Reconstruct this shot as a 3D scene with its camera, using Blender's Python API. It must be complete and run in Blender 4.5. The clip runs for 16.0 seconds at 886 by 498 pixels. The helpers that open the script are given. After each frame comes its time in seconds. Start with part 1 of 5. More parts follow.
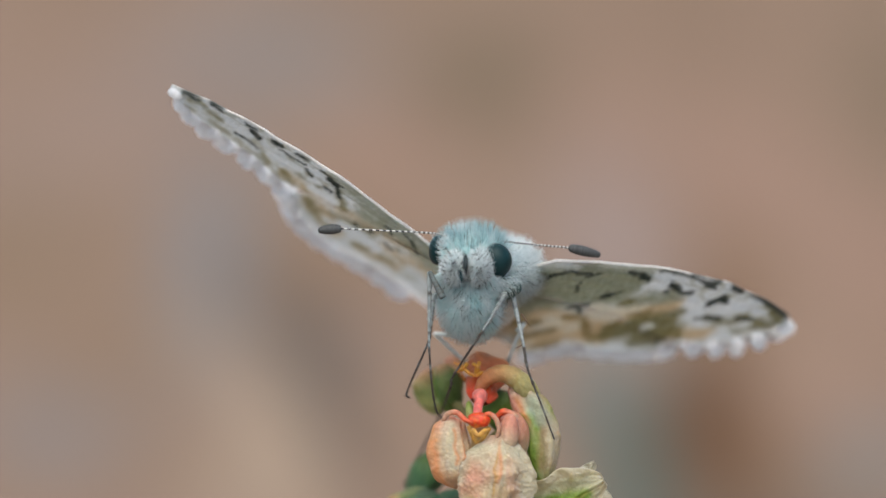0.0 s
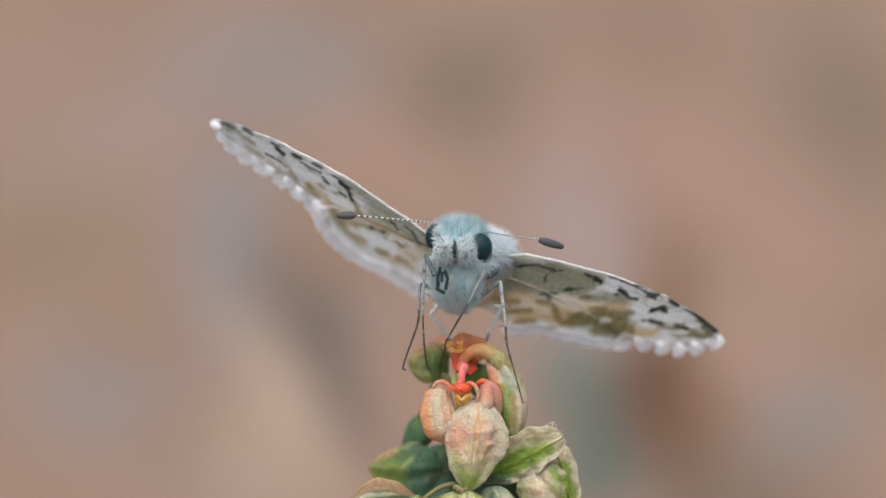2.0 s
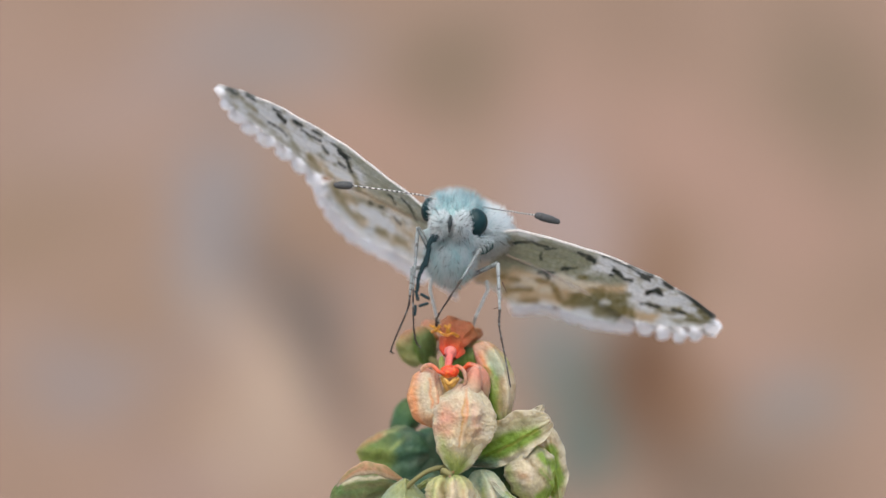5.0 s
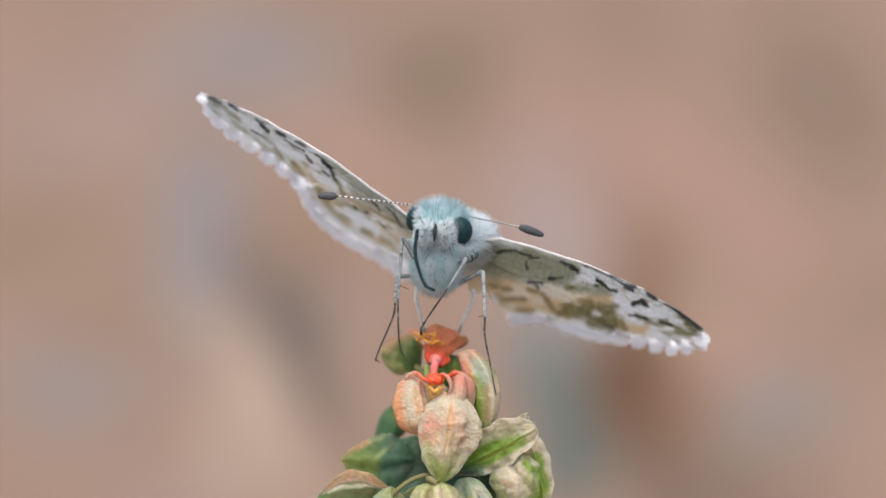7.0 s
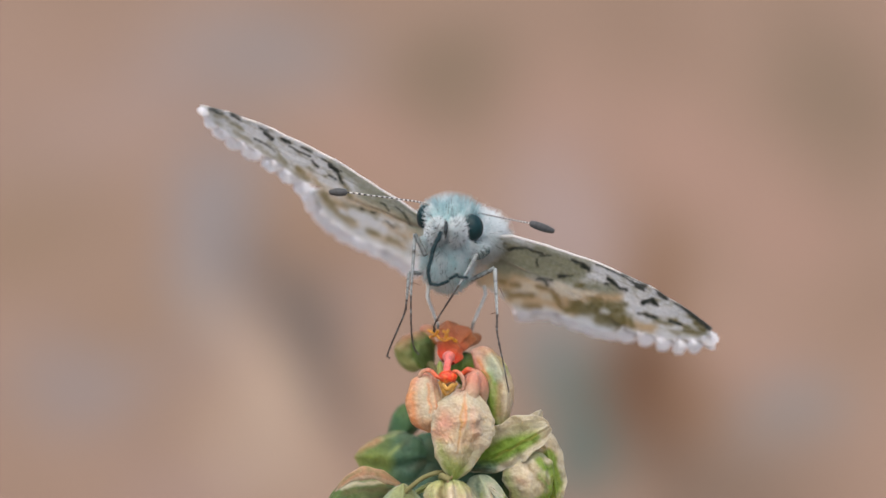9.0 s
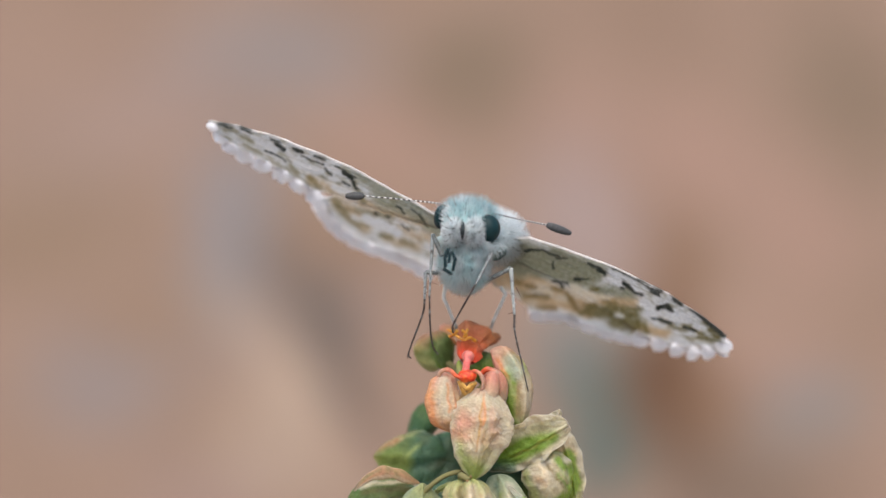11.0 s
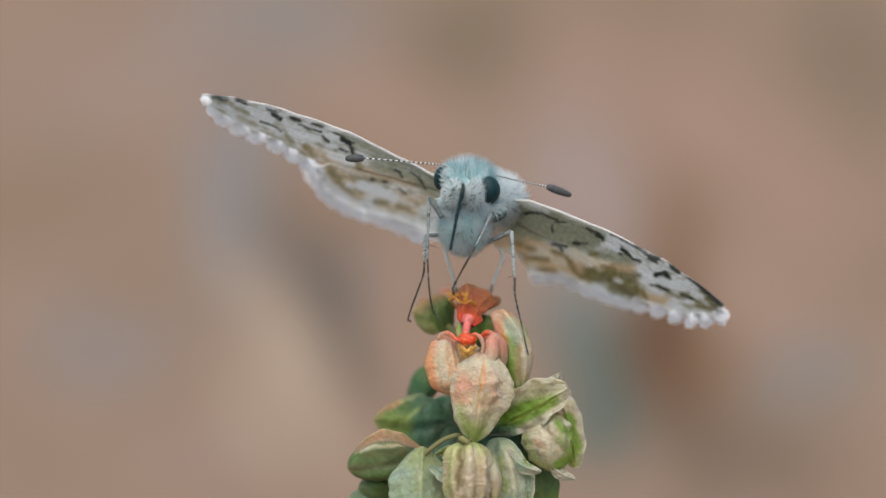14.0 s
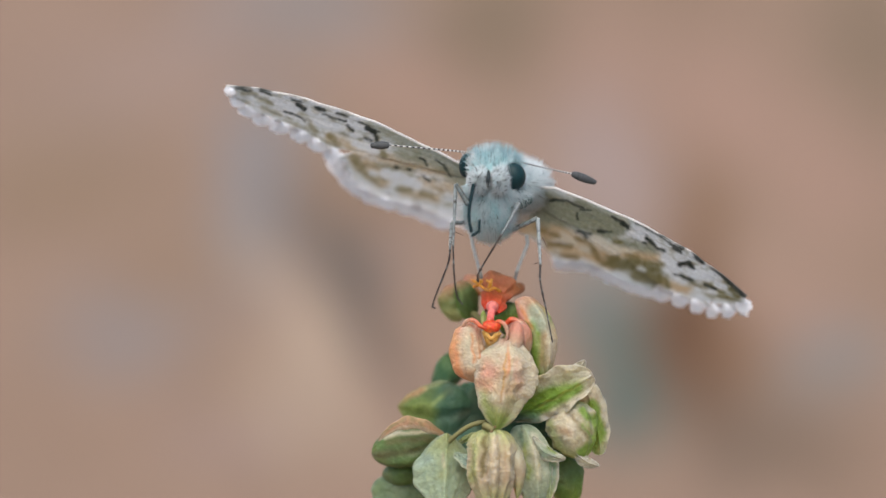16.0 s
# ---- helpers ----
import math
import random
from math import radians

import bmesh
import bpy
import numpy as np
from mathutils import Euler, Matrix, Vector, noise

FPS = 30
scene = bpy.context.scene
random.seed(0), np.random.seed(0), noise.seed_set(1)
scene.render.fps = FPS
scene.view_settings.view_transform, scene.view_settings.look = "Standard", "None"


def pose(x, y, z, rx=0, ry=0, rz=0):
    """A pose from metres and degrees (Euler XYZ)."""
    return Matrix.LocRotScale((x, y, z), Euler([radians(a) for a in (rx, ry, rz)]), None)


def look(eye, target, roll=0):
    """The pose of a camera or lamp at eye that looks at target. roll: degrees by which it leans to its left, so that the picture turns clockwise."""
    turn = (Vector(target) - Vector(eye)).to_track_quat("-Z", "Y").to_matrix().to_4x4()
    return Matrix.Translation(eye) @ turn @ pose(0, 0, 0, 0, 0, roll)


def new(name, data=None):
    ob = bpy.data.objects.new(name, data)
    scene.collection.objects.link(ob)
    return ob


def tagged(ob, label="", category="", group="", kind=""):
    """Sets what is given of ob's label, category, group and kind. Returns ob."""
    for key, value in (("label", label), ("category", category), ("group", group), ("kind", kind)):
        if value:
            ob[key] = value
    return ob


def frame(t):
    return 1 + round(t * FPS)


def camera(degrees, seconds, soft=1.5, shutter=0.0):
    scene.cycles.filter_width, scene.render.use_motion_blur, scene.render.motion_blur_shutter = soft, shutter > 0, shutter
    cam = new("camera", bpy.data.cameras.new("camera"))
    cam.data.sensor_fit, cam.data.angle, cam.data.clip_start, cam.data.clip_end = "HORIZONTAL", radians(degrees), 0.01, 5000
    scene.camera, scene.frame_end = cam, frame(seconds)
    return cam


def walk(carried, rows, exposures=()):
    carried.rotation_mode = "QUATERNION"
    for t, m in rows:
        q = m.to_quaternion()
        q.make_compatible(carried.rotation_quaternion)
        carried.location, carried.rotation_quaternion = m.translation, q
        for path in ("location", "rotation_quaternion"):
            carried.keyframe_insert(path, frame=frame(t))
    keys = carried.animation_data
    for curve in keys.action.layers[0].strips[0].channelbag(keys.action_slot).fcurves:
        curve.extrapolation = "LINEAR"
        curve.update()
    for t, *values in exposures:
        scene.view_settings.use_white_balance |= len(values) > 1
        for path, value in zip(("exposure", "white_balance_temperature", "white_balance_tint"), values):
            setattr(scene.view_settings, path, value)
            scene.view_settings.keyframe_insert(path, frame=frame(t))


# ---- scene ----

cam = camera(6.2327, 16.0, soft=1.5)
cam.data.dof.use_dof, cam.data.dof.aperture_fstop = True, 25.0
PATH = [
    (0, pose(0.00047, -0.30471, 0.16979, 70.6681, 0, 0.0297)),
    (0.5, pose(0.00022, -0.34188, 0.18390, 70.4657, 0, -0.1575)),
    (1, pose(0.00000, -0.37588, 0.19681, 70.3900, 0, -0.0937)),
    (1.5, pose(0.00000, -0.37588, 0.19681, 70.3861, 0, -0.1490)),
    (2, pose(0.00000, -0.37588, 0.19681, 70.3940, 0, -0.1234)),
    (2.5, pose(0.00000, -0.37588, 0.19681, 70.3265, 0, -0.2341)),
    (3, pose(0.00000, -0.37588, 0.19681, 70.3146, 0, -0.1958)),
    (3.5, pose(0.00000, -0.37588, 0.19681, 70.2867, 0, -0.2170)),
    (3.7, pose(0.00000, -0.37588, 0.19681, 70.2947, 0, -0.2426)),
    (5.8, pose(0.00000, -0.37588, 0.19681, 70.2708, 0, -0.2043)),
    (6, pose(0.00000, -0.37588, 0.19681, 70.2908, 0, -0.2553)),
    (6.5, pose(0.00000, -0.37588, 0.19681, 70.2669, 0, -0.2894)),
    (7, pose(0.00000, -0.37588, 0.19681, 70.3345, 0, -0.3277)),
    (7.5, pose(0.00000, -0.37588, 0.19681, 70.2907, 0, -0.2468)),
    (8, pose(0.00000, -0.37588, 0.19681, 70.3225, 0, -0.1702)),
    (8.5, pose(0.00000, -0.37588, 0.19681, 70.3145, 0, -0.1830)),
    (8.7, pose(0.00000, -0.37588, 0.19681, 70.3146, 0, -0.2298)),
    (10.8, pose(0.00000, -0.37588, 0.19681, 70.3066, 0, -0.1617)),
    (11, pose(0.00000, -0.37588, 0.19681, 70.3104, 0, -0.0851)),
    (11.5, pose(0.00000, -0.37588, 0.19681, 70.2788, 0, -0.2085)),
    (12, pose(0.00000, -0.37588, 0.19681, 70.2071, 0, -0.1319)),
    (12.5, pose(0.00000, -0.37588, 0.19681, 70.2072, 0, -0.1958)),
    (13, pose(0.00000, -0.37588, 0.19681, 70.1792, 0, -0.0936)),
    (13.5, pose(0.00000, -0.37588, 0.19681, 70.1156, 0, -0.1490)),
    (14, pose(0.00000, -0.37588, 0.19681, 70.0519, 0, -0.0851)),
    (14.5, pose(0.00000, -0.37588, 0.19681, 70.0358, 0, 0.0170)),
    (15, pose(0.00000, -0.37588, 0.19681, 70.0000, 0, 0.0000)),
    (15.5, pose(0.00000, -0.37588, 0.19681, 69.9994, 0, 0.2128)),
    (16, pose(0.00000, -0.37588, 0.19681, 69.9600, 0, 0.0979)),
]
walk(cam, PATH, [(0, 0.42, 6500, 6), (0.5, 0.53, 6500, 12), (1.5, 0.52, 6500, 8), (2.5, 0.57, 6650, 13), (3.7, 0.62, 6600, 12), (6, 0.69, 6500, 10),
                 (7.2, 0.70, 6500, 13), (8.5, 0.58, 6680, 13.5), (11, 0.62, 6650, 13), (12.5, 0.63, 6500, 12), (13, 0.57, 6500, 11), (13.5, 0.53, 6500, 9),
                 (14, 0.42, 6500, 6), (14.5, 0.53, 6500, 8), (15, 0.55, 6500, 8), (16, 0.55, 6500, 10)])

# The butterfly's drift (right, down) in drawing units, and its roll in degrees.
FLIGHT = [
    (0, -13.8, 36.7, -2.8),
    (0.5, -8, 30.6, -3.4),
    (1, -6.2, 24.5, -1.1),
    (1.5, -8.7, 18.4, -0),
    (2, -7.3, 16.4, 0),
    (2.5, -5.3, 9.2, 1.8),
    (3, 0.4, 4.1, 2.9),
    (3.5, 1.2, 1.2, 1.1),
    (3.7, 2.6, -0.8, 2.3),
    (5.8, 8, 6.6, 2.2),
    (6, 8.1, 7.7, 2.3),
    (6.5, 8.5, 5, 0.7),
    (7, 6.4, 2.8, 1.7),
    (7.5, 3.9, 2, 0.7),
    (8, 3.1, 2.8, 1.7),
    (8.5, 2.8, 1.9, 0.7),
    (11, -2, 4.8, 1.1),
    (11.5, 0.4, 2, 0.1),
    (12, 0.1, 1.8, 1),
    (12.5, 0.3, 1.8, 1),
    (13, -0, 3.7, 1.5),
    (13.5, -1.9, 1.6, 1.5),
    (14, -2, 1.7, 1.5),
    (14.5, 1.9, -0.1, 0.5),
    (15, 0, 0, 0),
    (15.5, -0.6, 1.7, 1.4),
    (16, -0.3, 0.9, 0.5),
]
# Beat, twist about the leading edge and sweep of each wing pair, in degrees.
BEAT_LEFT = [
    (0, 14.2, -2.9, -7.7),
    (0.5, 14.8, -1, -3.5),
    (1, 15.1, -2.3, -0.7),
    (1.5, 11.3, -1.2, 2.2),
    (2, 10.8, -0.5, 3),
    (2.5, 10, 0.9, 6.3),
    (3, 12.4, 2.3, 8.1),
    (3.5, 10.9, 2.6, 6.5),
    (3.7, 15, 2.7, 9),
    (5.8, 10.9, -1.2, 4.1),
    (6, 15, -2.9, 3.4),
    (6.5, 14.4, -1.4, 3.9),
    (7, 12, -1.6, 4.4),
    (7.5, 9.8, -1.5, 3.5),
    (8, 7.8, -1.5, 3.8),
    (8.5, 8.8, -1.5, 3.1),
    (11, 3.6, -1.7, 2.4),
    (11.5, 2.9, -1.5, 1.7),
    (12, 1.4, -1.1, 2),
    (12.5, 1, -0.4, 1.2),
    (13, 0.5, -0.5, 1.7),
    (13.5, -0.4, -0.6, 0.7),
    (14, -0.7, -0.7, 1.1),
    (14.5, -0.2, -0.2, 0),
    (15, 0, 0, 0),
    (15.5, -1.6, -0.2, 0.3),
    (16, -1.1, -0.8, -0.1),
]
BEAT_RIGHT = [
    (0, -20.2, 0.5, -9.5),
    (0.5, -17.1, 0.6, -12.8),
    (1, -15.6, 0.5, -9),
    (1.5, -13.4, 1.1, -6.7),
    (2, -10.5, 0.7, -5.2),
    (2.5, -9.5, 1.1, -2.3),
    (3, -7.9, 1.1, -0.6),
    (3.5, -5.4, 1.4, -1.1),
    (3.7, -7.8, 0, 0.6),
    (5.8, -9.3, 0.3, -1),
    (6, -9, 0.2, 0.9),
    (6.5, -6.2, 0.1, 0.9),
    (7, -5.4, 0.2, 4),
    (7.5, -3.5, -0, 4.7),
    (8, -5.9, 0.3, 2.6),
    (8.5, -5, 0.2, 2.3),
    (11, -3.2, 0, 1.4),
    (11.5, -1.3, -0, 1.5),
    (12, -1.6, 0.1, 2.3),
    (12.5, -2.2, 0.2, 0.8),
    (13, -3.2, 0.6, 0.2),
    (13.5, -1.9, 0.2, 1.4),
    (14, -1.4, 0.4, 1.9),
    (14.5, -0.6, 0.2, 0.1),
    (15, 0, 0, 0),
    (15.5, -1, -0.2, 0.9),
    (16, 0.5, 0.2, 0.6),
]
# How far the right hindwing hangs below its forewing, in degrees.
DROOP = [(0, -1), (1, -1.6), (3, -2.2), (3.7, -2.2), (6, -0.6), (8.5, -0.3), (11, 0), (16, 0)]
# The swing of the two antennae, in degrees.
SWING = [
    (0, 0.8, -4.7), (0.5, 0.2, -3.3), (1, -0.6, -4), (1.5, -0.3, -4.4),
    (2, 0.8, -4.3), (2.5, 0.9, -7.9), (3, 0.9, -8.5), (3.5, 1.4, -8.1),
    (3.7, 0.8, -8.5), (5.8, 1.3, -4.5), (6, 1.4, -3.9), (6.5, 1.5, -2.1),
    (7, 0.5, -3), (7.5, 2.4, -2.2), (8, 1.2, -3.5), (8.5, 2.5, -2.7),
    (11, -0.1, -2.1), (11.5, 0.4, -0.3), (12, -1.1, -1.2), (12.5, -0.1, -2.4),
    (13, -0.5, -3), (13.5, -0.5, -3.7), (14, -1.2, -2.4), (14.5, -0.1, -1.1),
    (15, 0, 0), (15.5, -1, -2.1), (16, -0.1, -0.9),
]

# ---------------------------------------------------------------- light
world = bpy.data.worlds.new("sky")
scene.world = world
world.use_nodes = True
wn = world.node_tree.nodes
sky = wn.new("ShaderNodeTexSky")
sky.sky_type, sky.sun_disc = "NISHITA", False
SUN_UP, SUN_ROUND = 71.0, -165.0
sky.sun_elevation, sky.sun_rotation = radians(SUN_UP), radians(SUN_ROUND)
sky.dust_density = 4.0
wn["Background"].inputs[1].default_value = 0.13
world.node_tree.links.new(sky.outputs[0], wn["Background"].inputs[0])
sun = new("sun", bpy.data.lights.new("sun", "SUN"))
sun.data.energy, sun.data.angle, sun.data.color = 1.9, radians(95), (1.0, 0.93, 0.82)
_d = Vector((math.sin(radians(SUN_ROUND)) * math.cos(radians(SUN_UP)),
             math.cos(radians(SUN_ROUND)) * math.cos(radians(SUN_UP)), math.sin(radians(SUN_UP))))
sun.matrix_world = look(_d, (0, 0, 0))

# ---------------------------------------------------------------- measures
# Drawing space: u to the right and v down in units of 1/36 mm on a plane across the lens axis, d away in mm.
K = 1 / 36000
PITCH, RANGE = radians(20), 0.4
LENS = Matrix.Translation((0, 0, 0.06)) @ Matrix.Rotation(-PITCH, 4, "X")


def at(u, v, d=0.0):
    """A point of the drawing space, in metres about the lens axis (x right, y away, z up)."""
    s = 1 + d * 0.001 / RANGE
    return Vector(((u - 784) * K * s, d * 0.001, (441 - v) * K * s))


def on_ground(u, v):
    """The point of the ground that lies behind (u, v)."""
    eye = LENS @ Vector((0, -RANGE, 0))
    way = (LENS @ at(u, v)) - eye
    return eye + way * (-eye.z / way.z)


# ---------------------------------------------------------------- materials
def principled(name, rough=0.6, spec=0.3):
    m = bpy.data.materials.new(name)
    m.use_nodes = True
    p = m.node_tree.nodes["Principled BSDF"]
    p.inputs["Roughness"].default_value = rough
    p.inputs["Specular IOR Level"].default_value = spec
    return m, m.node_tree.nodes, m.node_tree.links, p


def grain(nodes, links, scale, detail=4.0):
    co = nodes.new("ShaderNodeTexCoord")
    n = nodes.new("ShaderNodeTexNoise")
    n.inputs["Scale"].default_value, n.inputs["Detail"].default_value = scale, detail
    links.new(co.outputs["Object"], n.inputs["Vector"])
    return n


def relief(nodes, links, p, source, strength, dist):
    b = nodes.new("ShaderNodeBump")
    b.inputs["Strength"].default_value, b.inputs["Distance"].default_value = strength, dist
    links.new(source, b.inputs["Height"])
    links.new(b.outputs[0], p.inputs["Normal"])


def tinted(nodes, links, colour, noise_out, low, high):
    """The colour times a factor that wanders with the noise."""
    r = nodes.new("ShaderNodeMapRange")
    r.inputs["From Min"].default_value, r.inputs["From Max"].default_value = 0.3, 0.7
    r.inputs["To Min"].default_value, r.inputs["To Max"].default_value = low, high
    links.new(noise_out, r.inputs["Value"])
    mix = nodes.new("ShaderNodeVectorMath")
    mix.operation = "SCALE"
    links.new(colour, mix.inputs[0])
    links.new(r.outputs[0], mix.inputs["Scale"])
    return mix.outputs[0]


def painted(name, rough=0.6, spec=0.3, scale=2500, low=0.9, high=1.1, bump=0.25, dist=0.00004, through_light=0.0, glow=0.0):
    """A surface whose colours are laid into the mesh as the attribute col, with grain and relief."""
    m, nodes, links, p = principled(name, rough, spec)
    a = nodes.new("ShaderNodeAttribute")
    a.attribute_name = "col"
    n = grain(nodes, links, scale)
    c = tinted(nodes, links, a.outputs["Color"], n.outputs["Fac"], low, high)
    links.new(c, p.inputs["Base Color"])
    if glow:
        p.inputs["Subsurface Weight"].default_value = glow
        p.inputs["Subsurface Radius"].default_value = (1.0, 0.8, 0.5)
        p.inputs["Subsurface Scale"].default_value = 0.0012
    if bump:
        relief(nodes, links, p, n.outputs["Fac"], bump, dist)
    if through_light:
        tr = nodes.new("ShaderNodeBsdfTranslucent")
        links.new(c, tr.inputs["Color"])
        mix = nodes.new("ShaderNodeMixShader")
        mix.inputs[0].default_value = through_light
        links.new(p.outputs[0], mix.inputs[1])
        links.new(tr.outputs[0], mix.inputs[2])
        links.new(mix.outputs[0], nodes["Material Output"].inputs["Surface"])
    return m


MAT_FRUIT = painted("fruit skin", 0.42, 0.16, 5200, 0.90, 1.12, 0.85, 0.00009, 0.0, 0.5)
MAT_WING = painted("wing scales", 0.8, 0.1, 9000, 0.9, 1.06, 0.2, 0.00002, 0.65)
MAT_FRINGE = painted("fringe scales", 0.8, 0.1, 9000, 0.95, 1.05, 0.0, 0.0, 0.78)
MAT_TUFT = painted("tuft scales", 0.85, 0.1, 9000, 0.95, 1.05, 0.0, 0.0, 0.7)
MAT_FUR = painted("fur", 0.7, 0.15, 5000, 0.92, 1.05, 0.0, 0.0, 0.72)
MAT_SKIN = painted("body scales", 0.7, 0.2, 14000, 0.7, 1.1, 0.5, 0.00003)
MAT_LEG = painted("leg scales", 0.6, 0.3, 16000, 0.7, 1.15, 0.4, 0.00002)
MAT_HORN = painted("dark horn", 0.55, 0.12, 9000, 0.8, 1.1, 0.15, 0.00001)
MAT_PETAL = painted("petal", 0.4, 0.4, 5200, 0.62, 1.3, 0.3, 0.00005, 0.0, 0.5)
MAT_STEM = painted("stem skin", 0.6, 0.3, 900, 0.8, 1.1, 0.4, 0.0001)


def eye_material():
    m, nodes, links, p = principled("compound eye", 0.38, 0.18)
    co = nodes.new("ShaderNodeTexCoord")
    v = nodes.new("ShaderNodeTexVoronoi")
    v.inputs["Scale"].default_value = 26000
    links.new(co.outputs["Object"], v.inputs["Vector"])
    n = grain(nodes, links, 2600, 2)
    ramp = nodes.new("ShaderNodeValToRGB")
    ramp.color_ramp.elements[0].color = (0.004, 0.018, 0.022, 1)
    ramp.color_ramp.elements[1].color = (0.010, 0.040, 0.045, 1)
    links.new(n.outputs["Fac"], ramp.inputs[0])
    links.new(ramp.outputs[0], p.inputs["Base Color"])
    relief(nodes, links, p, v.outputs["Distance"], 0.2, 0.00001)
    return m


MAT_EYE = eye_material()


def ground_material():
    """Bare reddish soil with wide soft patches of paler, greyer and browner earth."""
    m, nodes, links, p = principled("dry soil", 0.95, 0.1)
    geo = nodes.new("ShaderNodeNewGeometry")
    wob = nodes.new("ShaderNodeTexNoise")
    wob.inputs["Scale"].default_value, wob.inputs["Detail"].default_value = 95, 1.0
    flat = nodes.new("ShaderNodeVectorMath")
    flat.operation = "MULTIPLY"
    flat.inputs[1].default_value = (1.0, 0.36, 1.0)
    links.new(geo.outputs["Position"], flat.inputs[0])
    links.new(flat.outputs[0], wob.inputs["Vector"])
    base = nodes.new("ShaderNodeValToRGB")
    e = base.color_ramp.elements
    e[0].position, e[0].color = 0.30, (*SOIL_DARK, 1)
    e[1].position, e[1].color = 0.70, (*SOIL_LIGHT, 1)
    links.new(wob.outputs["Fac"], base.inputs[0])
    colour = base.outputs[0]
    bend = nodes.new("ShaderNodeTexNoise")
    bend.inputs["Scale"].default_value, bend.inputs["Detail"].default_value = 130, 1.0
    links.new(flat.outputs[0], bend.inputs["Vector"])
    sub = nodes.new("ShaderNodeVectorMath")
    sub.operation = "SUBTRACT"
    sub.inputs[1].default_value = (0.5, 0.5, 0.5)
    links.new(bend.outputs["Color"], sub.inputs[0])
    amp = nodes.new("ShaderNodeVectorMath")
    amp.operation = "MULTIPLY"
    amp.inputs[1].default_value = (0.007, 0.020, 0.0)
    links.new(sub.outputs[0], amp.inputs[0])
    pos = nodes.new("ShaderNodeVectorMath")
    pos.operation = "ADD"
    links.new(geo.outputs["Position"], pos.inputs[0])
    links.new(amp.outputs[0], pos.inputs[1])
    for u, v, ru, rv, tilt, tone, weight in PATCHES:
        c = on_ground(u, v)
        edge = on_ground(u + ru, v) - c
        deep = on_ground(u, v - rv) - c
        mp = nodes.new("ShaderNodeMapping")
        mp.vector_type = "TEXTURE"
        mp.inputs["Location"].default_value = c
        mp.inputs["Rotation"].default_value = (0, 0, radians(tilt))
        mp.inputs["Scale"].default_value = (edge.length, deep.length, 1)
        links.new(pos.outputs[0], mp.inputs["Vector"])
        ln = nodes.new("ShaderNodeVectorMath")
        ln.operation = "LENGTH"
        links.new(mp.outputs[0], ln.inputs[0])
        r = nodes.new("ShaderNodeMapRange")
        r.interpolation_type = "SMOOTHSTEP"
        r.inputs["From Min"].default_value, r.inputs["From Max"].default_value = 0.0, 1.45
        r.inputs["To Min"].default_value, r.inputs["To Max"].default_value = weight, 0.0
        links.new(ln.outputs["Value"], r.inputs["Value"])
        mix = nodes.new("ShaderNodeMix")
        mix.data_type = "RGBA"
        links.new(r.outputs[0], mix.inputs[0])
        links.new(colour, mix.inputs[6])
        mix.inputs[7].default_value = (*TONES[tone], 1)
        colour = mix.outputs[2]
    fine = nodes.new("ShaderNodeTexNoise")
    fine.inputs["Scale"].default_value, fine.inputs["Detail"].default_value = 420, 3.0
    links.new(flat.outputs[0], fine.inputs["Vector"])
    links.new(tinted(nodes, links, colour, fine.outputs["Fac"], 0.97, 1.03), p.inputs["Base Color"])
    return m


SOIL_DARK, SOIL_LIGHT = (0.188, 0.130, 0.094), (0.220, 0.153, 0.114)
TONES = {
    "rose": (0.212, 0.155, 0.130), "lilac": (0.168, 0.158, 0.154), "olive": (0.132, 0.100, 0.068), "brown": (0.066, 0.032, 0.015),
    "teal": (0.060, 0.090, 0.080), "grey": (0.156, 0.148, 0.138), "moss": (0.076, 0.068, 0.060), "sand": (0.285, 0.222, 0.168),
    "ochre": (0.178, 0.124, 0.084), "umber": (0.142, 0.084, 0.050), "drab": (0.086, 0.066, 0.048), "blush": (0.228, 0.180, 0.164),
    "pink": (0.242, 0.158, 0.122), "blue": (0.158, 0.154, 0.158),
}
